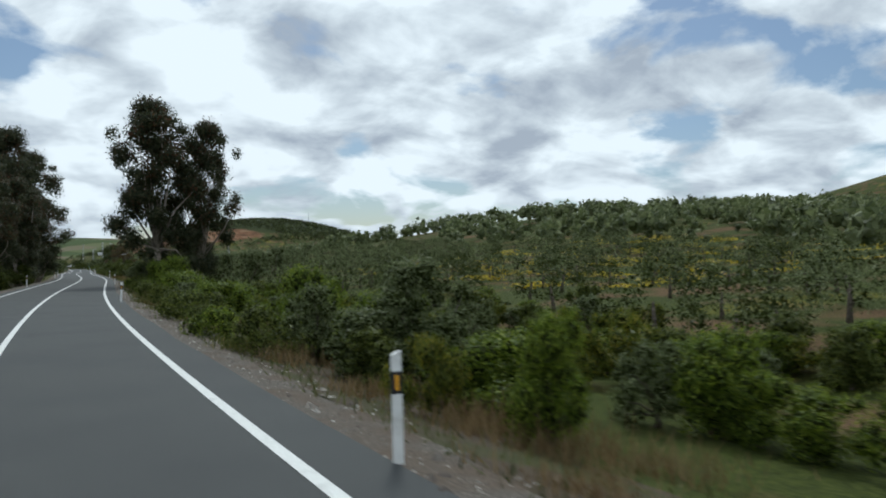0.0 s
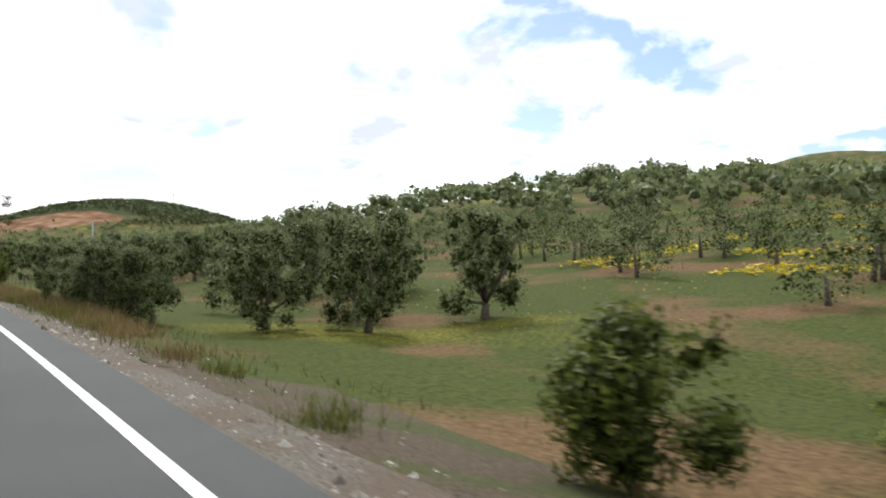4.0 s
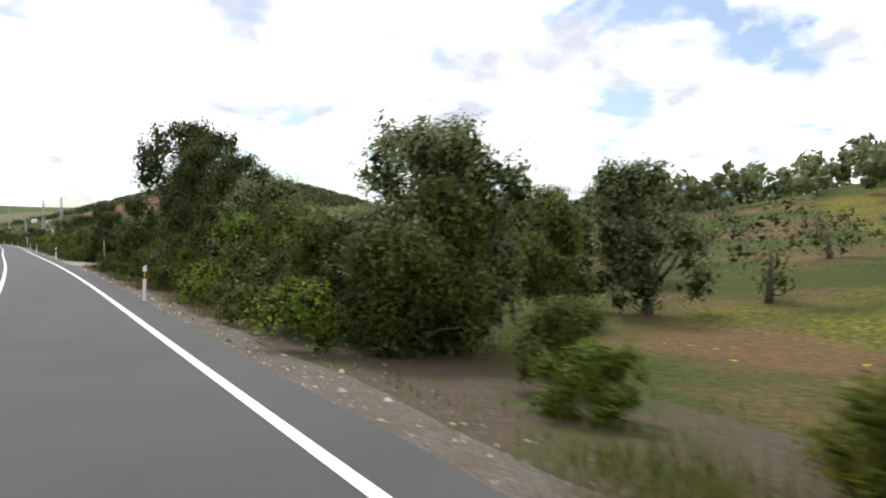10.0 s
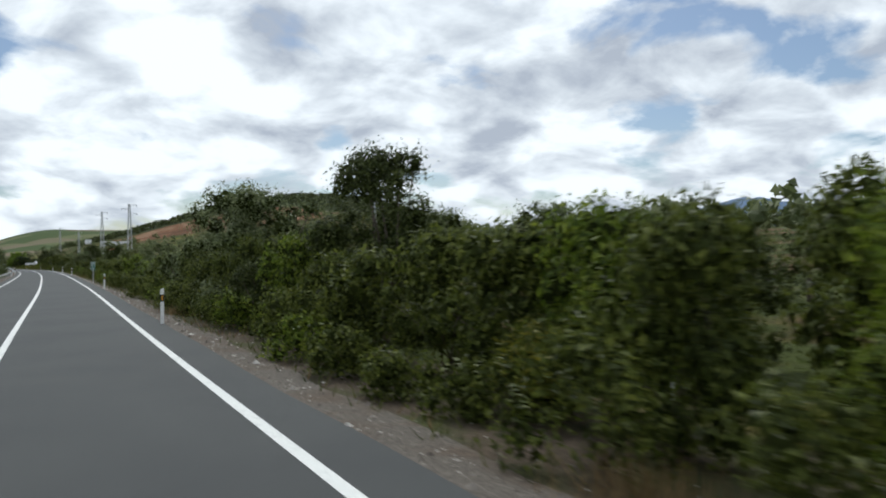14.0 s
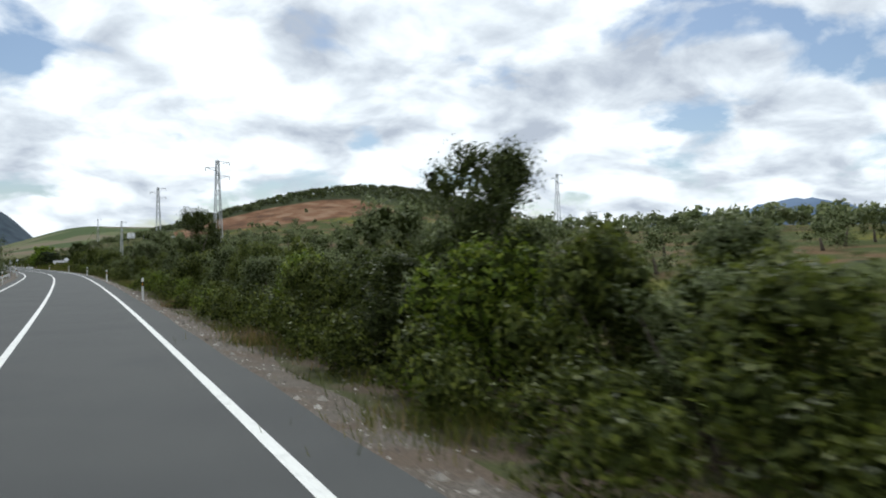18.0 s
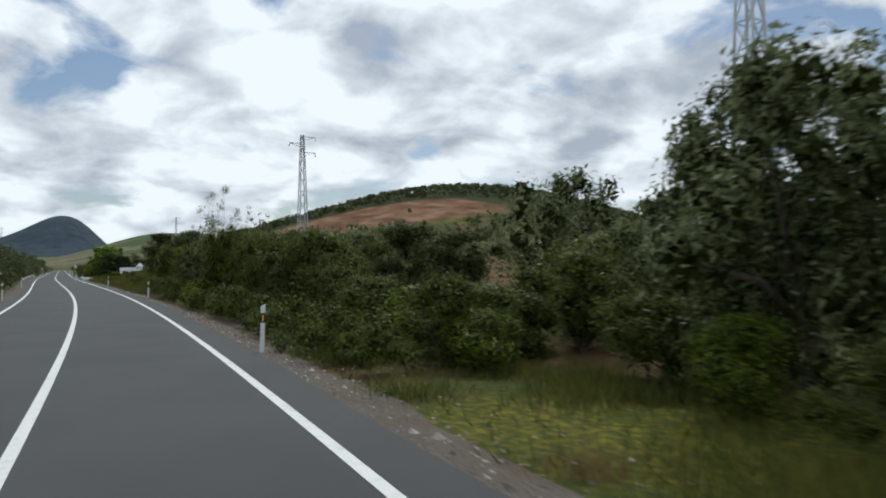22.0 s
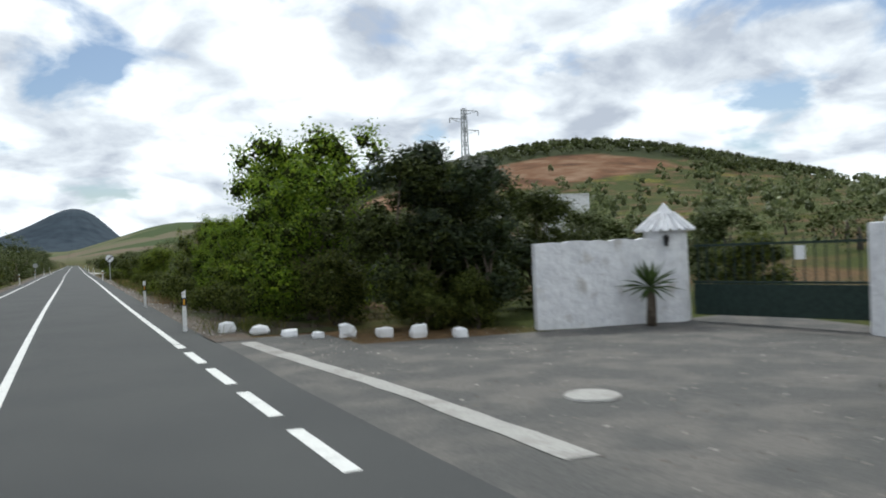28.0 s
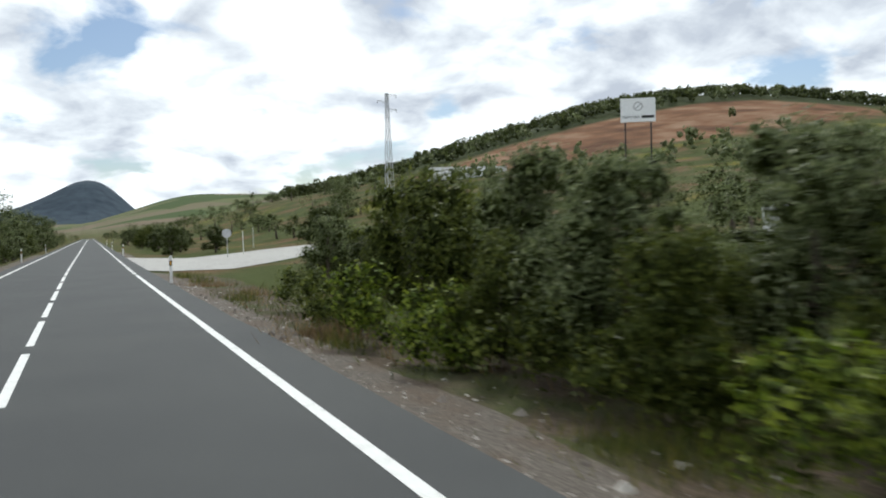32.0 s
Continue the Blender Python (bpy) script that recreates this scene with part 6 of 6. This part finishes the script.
def house(name, x, y, z, w, d, h, turn, label, roof, skin="wash"):
    e = root(name, (x, y, z), label, "house", turn=turn)
    part("wall", box(w, d, h + 0.8, (0, 0, h / 2 - 0.4), 0.02), M[skin], e)
    if roof == "flat":
        part("roof", box(w + 0.1, d + 0.1, 0.14, (0, 0, h + 0.07), 0.02), M["wash"], e)
    else:
        bm = bmesh.new()
        o = 0.35
        v = [bm.verts.new(q) for q in ((-w / 2 - o, -d / 2 - o, h), (w / 2 + o, -d / 2 - o, h), (w / 2 + o, d / 2 + o, h), (-w / 2 - o, d / 2 + o, h),
                                       (-w / 4, 0, h + roof), (w / 4, 0, h + roof))]
        for f in ((0, 1, 5, 4), (1, 2, 5), (2, 3, 4, 5), (3, 0, 4), (3, 2, 1, 0)):
            bm.faces.new([v[i] for i in f])
        part("roof", bm, M["redroof"], e, "red tiled roof")
    win = bm_mesh("window", box(0.8, 0.06, 0.9, (0, 0, 0), 0.01), M["darkglass"])
    for k in (-0.28, 0.28) if name in ("small_house",) else ():
        p = part_mesh("window", win, e)
        p.location = (w * k, -d / 2 - 0.02, h * 0.55)


def on_land(x, y):
    return float(land(x - float(rx(y)), y))


house("outbuilding", 15.1, 771.4, on_land(15.1, 771.4), 5.0, 4.0, 8.0 - on_land(15.1, 771.4), radians(-15), "white flat-roofed block on the slope behind the wall", "flat")
house("small_house", 12.2, 651.6, on_land(12.2, 651.6) + 0.1, 1.9, 1.8, 2.75, radians(-30), "small white house with a red hipped roof above the bank", 0.75)
house("far_farmhouse", 32, 990, on_land(32, 990), 22, 8, 2.6, radians(-10), "long low white farm building", "flat")

for uu, yy in ((33, 825), (42.5, 821)):
    house("shed", float(rx(yy)) + uu, yy, float(land(uu, yy)), 2.5, 2.0, 1.4, radians(-30), "small pale shed behind the fence", "flat")


def fence_posts():
    e = root("wire_fence", at(25, 785), "wire fence on angled concrete posts", "fence")
    base = e.matrix_basis.inverted()
    bm = box(0.085, 0.085, 2.4, (0, 0, 0.8), 0.008)
    bm = strut(bm, (0, 0, 1.97), (0.27, 0.1, 2.35), 0.07)
    me = bm_mesh("fence_post", bm, M["concrete"])
    spots2 = [(14.0, 754.0 + 5.5 * k) for k in range(10)] + [(18.9, 806.0), (23.6, 808.0), (28.4, 810.0), (33.0, 812.0)]
    for u, y in spots2:
        p = part_mesh("post", me, e)
        p.matrix_basis = base @ Matrix.Translation(at(u, y))
    for z in (0.4, 0.8, 1.2, 1.6, 1.95):
        for (u0, y0), (u1, y1) in zip(spots2[:-1], spots2[1:]):
            part("wire", strut(None, base @ at(u0, y0, z), base @ at(u1, y1, z), 0.008), M["steel"], e)
    e = root("stake_fence", at(9, 160), "thin pale wooden stakes in the grass", "fence")
    base = e.matrix_basis.inverted()
    me = bm_mesh("stake", cyl(0.03, 0.025, 1.5, (0, 0, -0.2), 6), M["wood"])
    for k in range(12):
        p = part_mesh("stake", me, e)
        y = 146 + 4.2 * k
        p.matrix_basis = base @ Matrix.Translation(at(8.6 + 0.25 * k, y)) @ Matrix.Rotation(placed.uniform(-.06, .06), 4, "Y")
    for y, u, h in ((323.6, 7.4, 2.6), (331.5, 14.5, 2.4), (327, 15.5, 2.2), (345, 9.6, 1.6), (352.5, 9.8, 1.7), (870, 14, 2.6), (885, 18, 2.6)):
        e = root("marker_pole", at(u, y), "thin white pole beside the entrance", "pole", "marker poles")
        part("shaft", cyl(0.035, 0.03, h, (0, 0, -0.2), 8), M["white"], e)


fence_posts()


def culvert():
    e = root("culvert", at(4.75, 308.3, -0.3), "concrete culvert headwall with a black disc for the shade in the pipe mouth", "culvert", turn=radians(8))
    part("headwall", box(1.5, 0.25, 0.75, (0.3, 0.25, 0.2), 0.03), M["concrete"], e)
    ring = bmesh.new()
    n = 20
    prof = [(0.27, 0.1), (0.33, 0.1), (0.33, -0.12), (0.27, -0.12)]
    rings = [[ring.verts.new((r * math.cos(2 * math.pi * k / n), y, 0.18 + r * math.sin(2 * math.pi * k / n))) for k in range(n)] for r, y in prof]
    for a in range(4):
        b = (a + 1) % 4
        for k in range(n):
            ring.faces.new((rings[a][k], rings[a][(k + 1) % n], rings[b][(k + 1) % n], rings[b][k]))
    part("pipe", ring, M["concrete"], e)
    # black disc closes the pipe and stands in for the shade inside
    d = bmesh.new()
    bmesh.ops.create_circle(d, cap_ends=True, segments=20, radius=0.27)
    bmesh.ops.rotate(d, matrix=Matrix.Rotation(radians(90), 3, "X"), verts=d.verts)
    bmesh.ops.translate(d, vec=(0, 0.09, 0.18), verts=d.verts)
    part("pipe_inside", d, M["black"], e, "black disc for the shade in the pipe mouth")


culvert()


def tyre():
    """An old tyre lying on the verge."""
    e = root("tyre", at(4.75, 284.9, 0.1), "worn black tyre lying on the stony verge", "tyre", turn=0.4)
    prof = [(0.19, -0.07), (0.30, -0.11), (0.335, -0.08), (0.345, 0.0), (0.335, 0.08), (0.30, 0.11), (0.19, 0.07), (0.205, 0.0)]
    n = 28
    vs = [(r * math.cos(2 * math.pi * k / n), r * math.sin(2 * math.pi * k / n), z) for k in range(n) for r, z in prof]
    m = len(prof)
    fs = [(k * m + i, ((k + 1) % n) * m + i, ((k + 1) % n) * m + (i + 1) % m, k * m + (i + 1) % m) for k in range(n) for i in range(m)]
    ob = part_mesh("tread", mesh("tread", vs, fs, M["black"], True), e)
    ob.matrix_basis = pose(0, 0, 0.05, 16, 8, 0)


tyre()
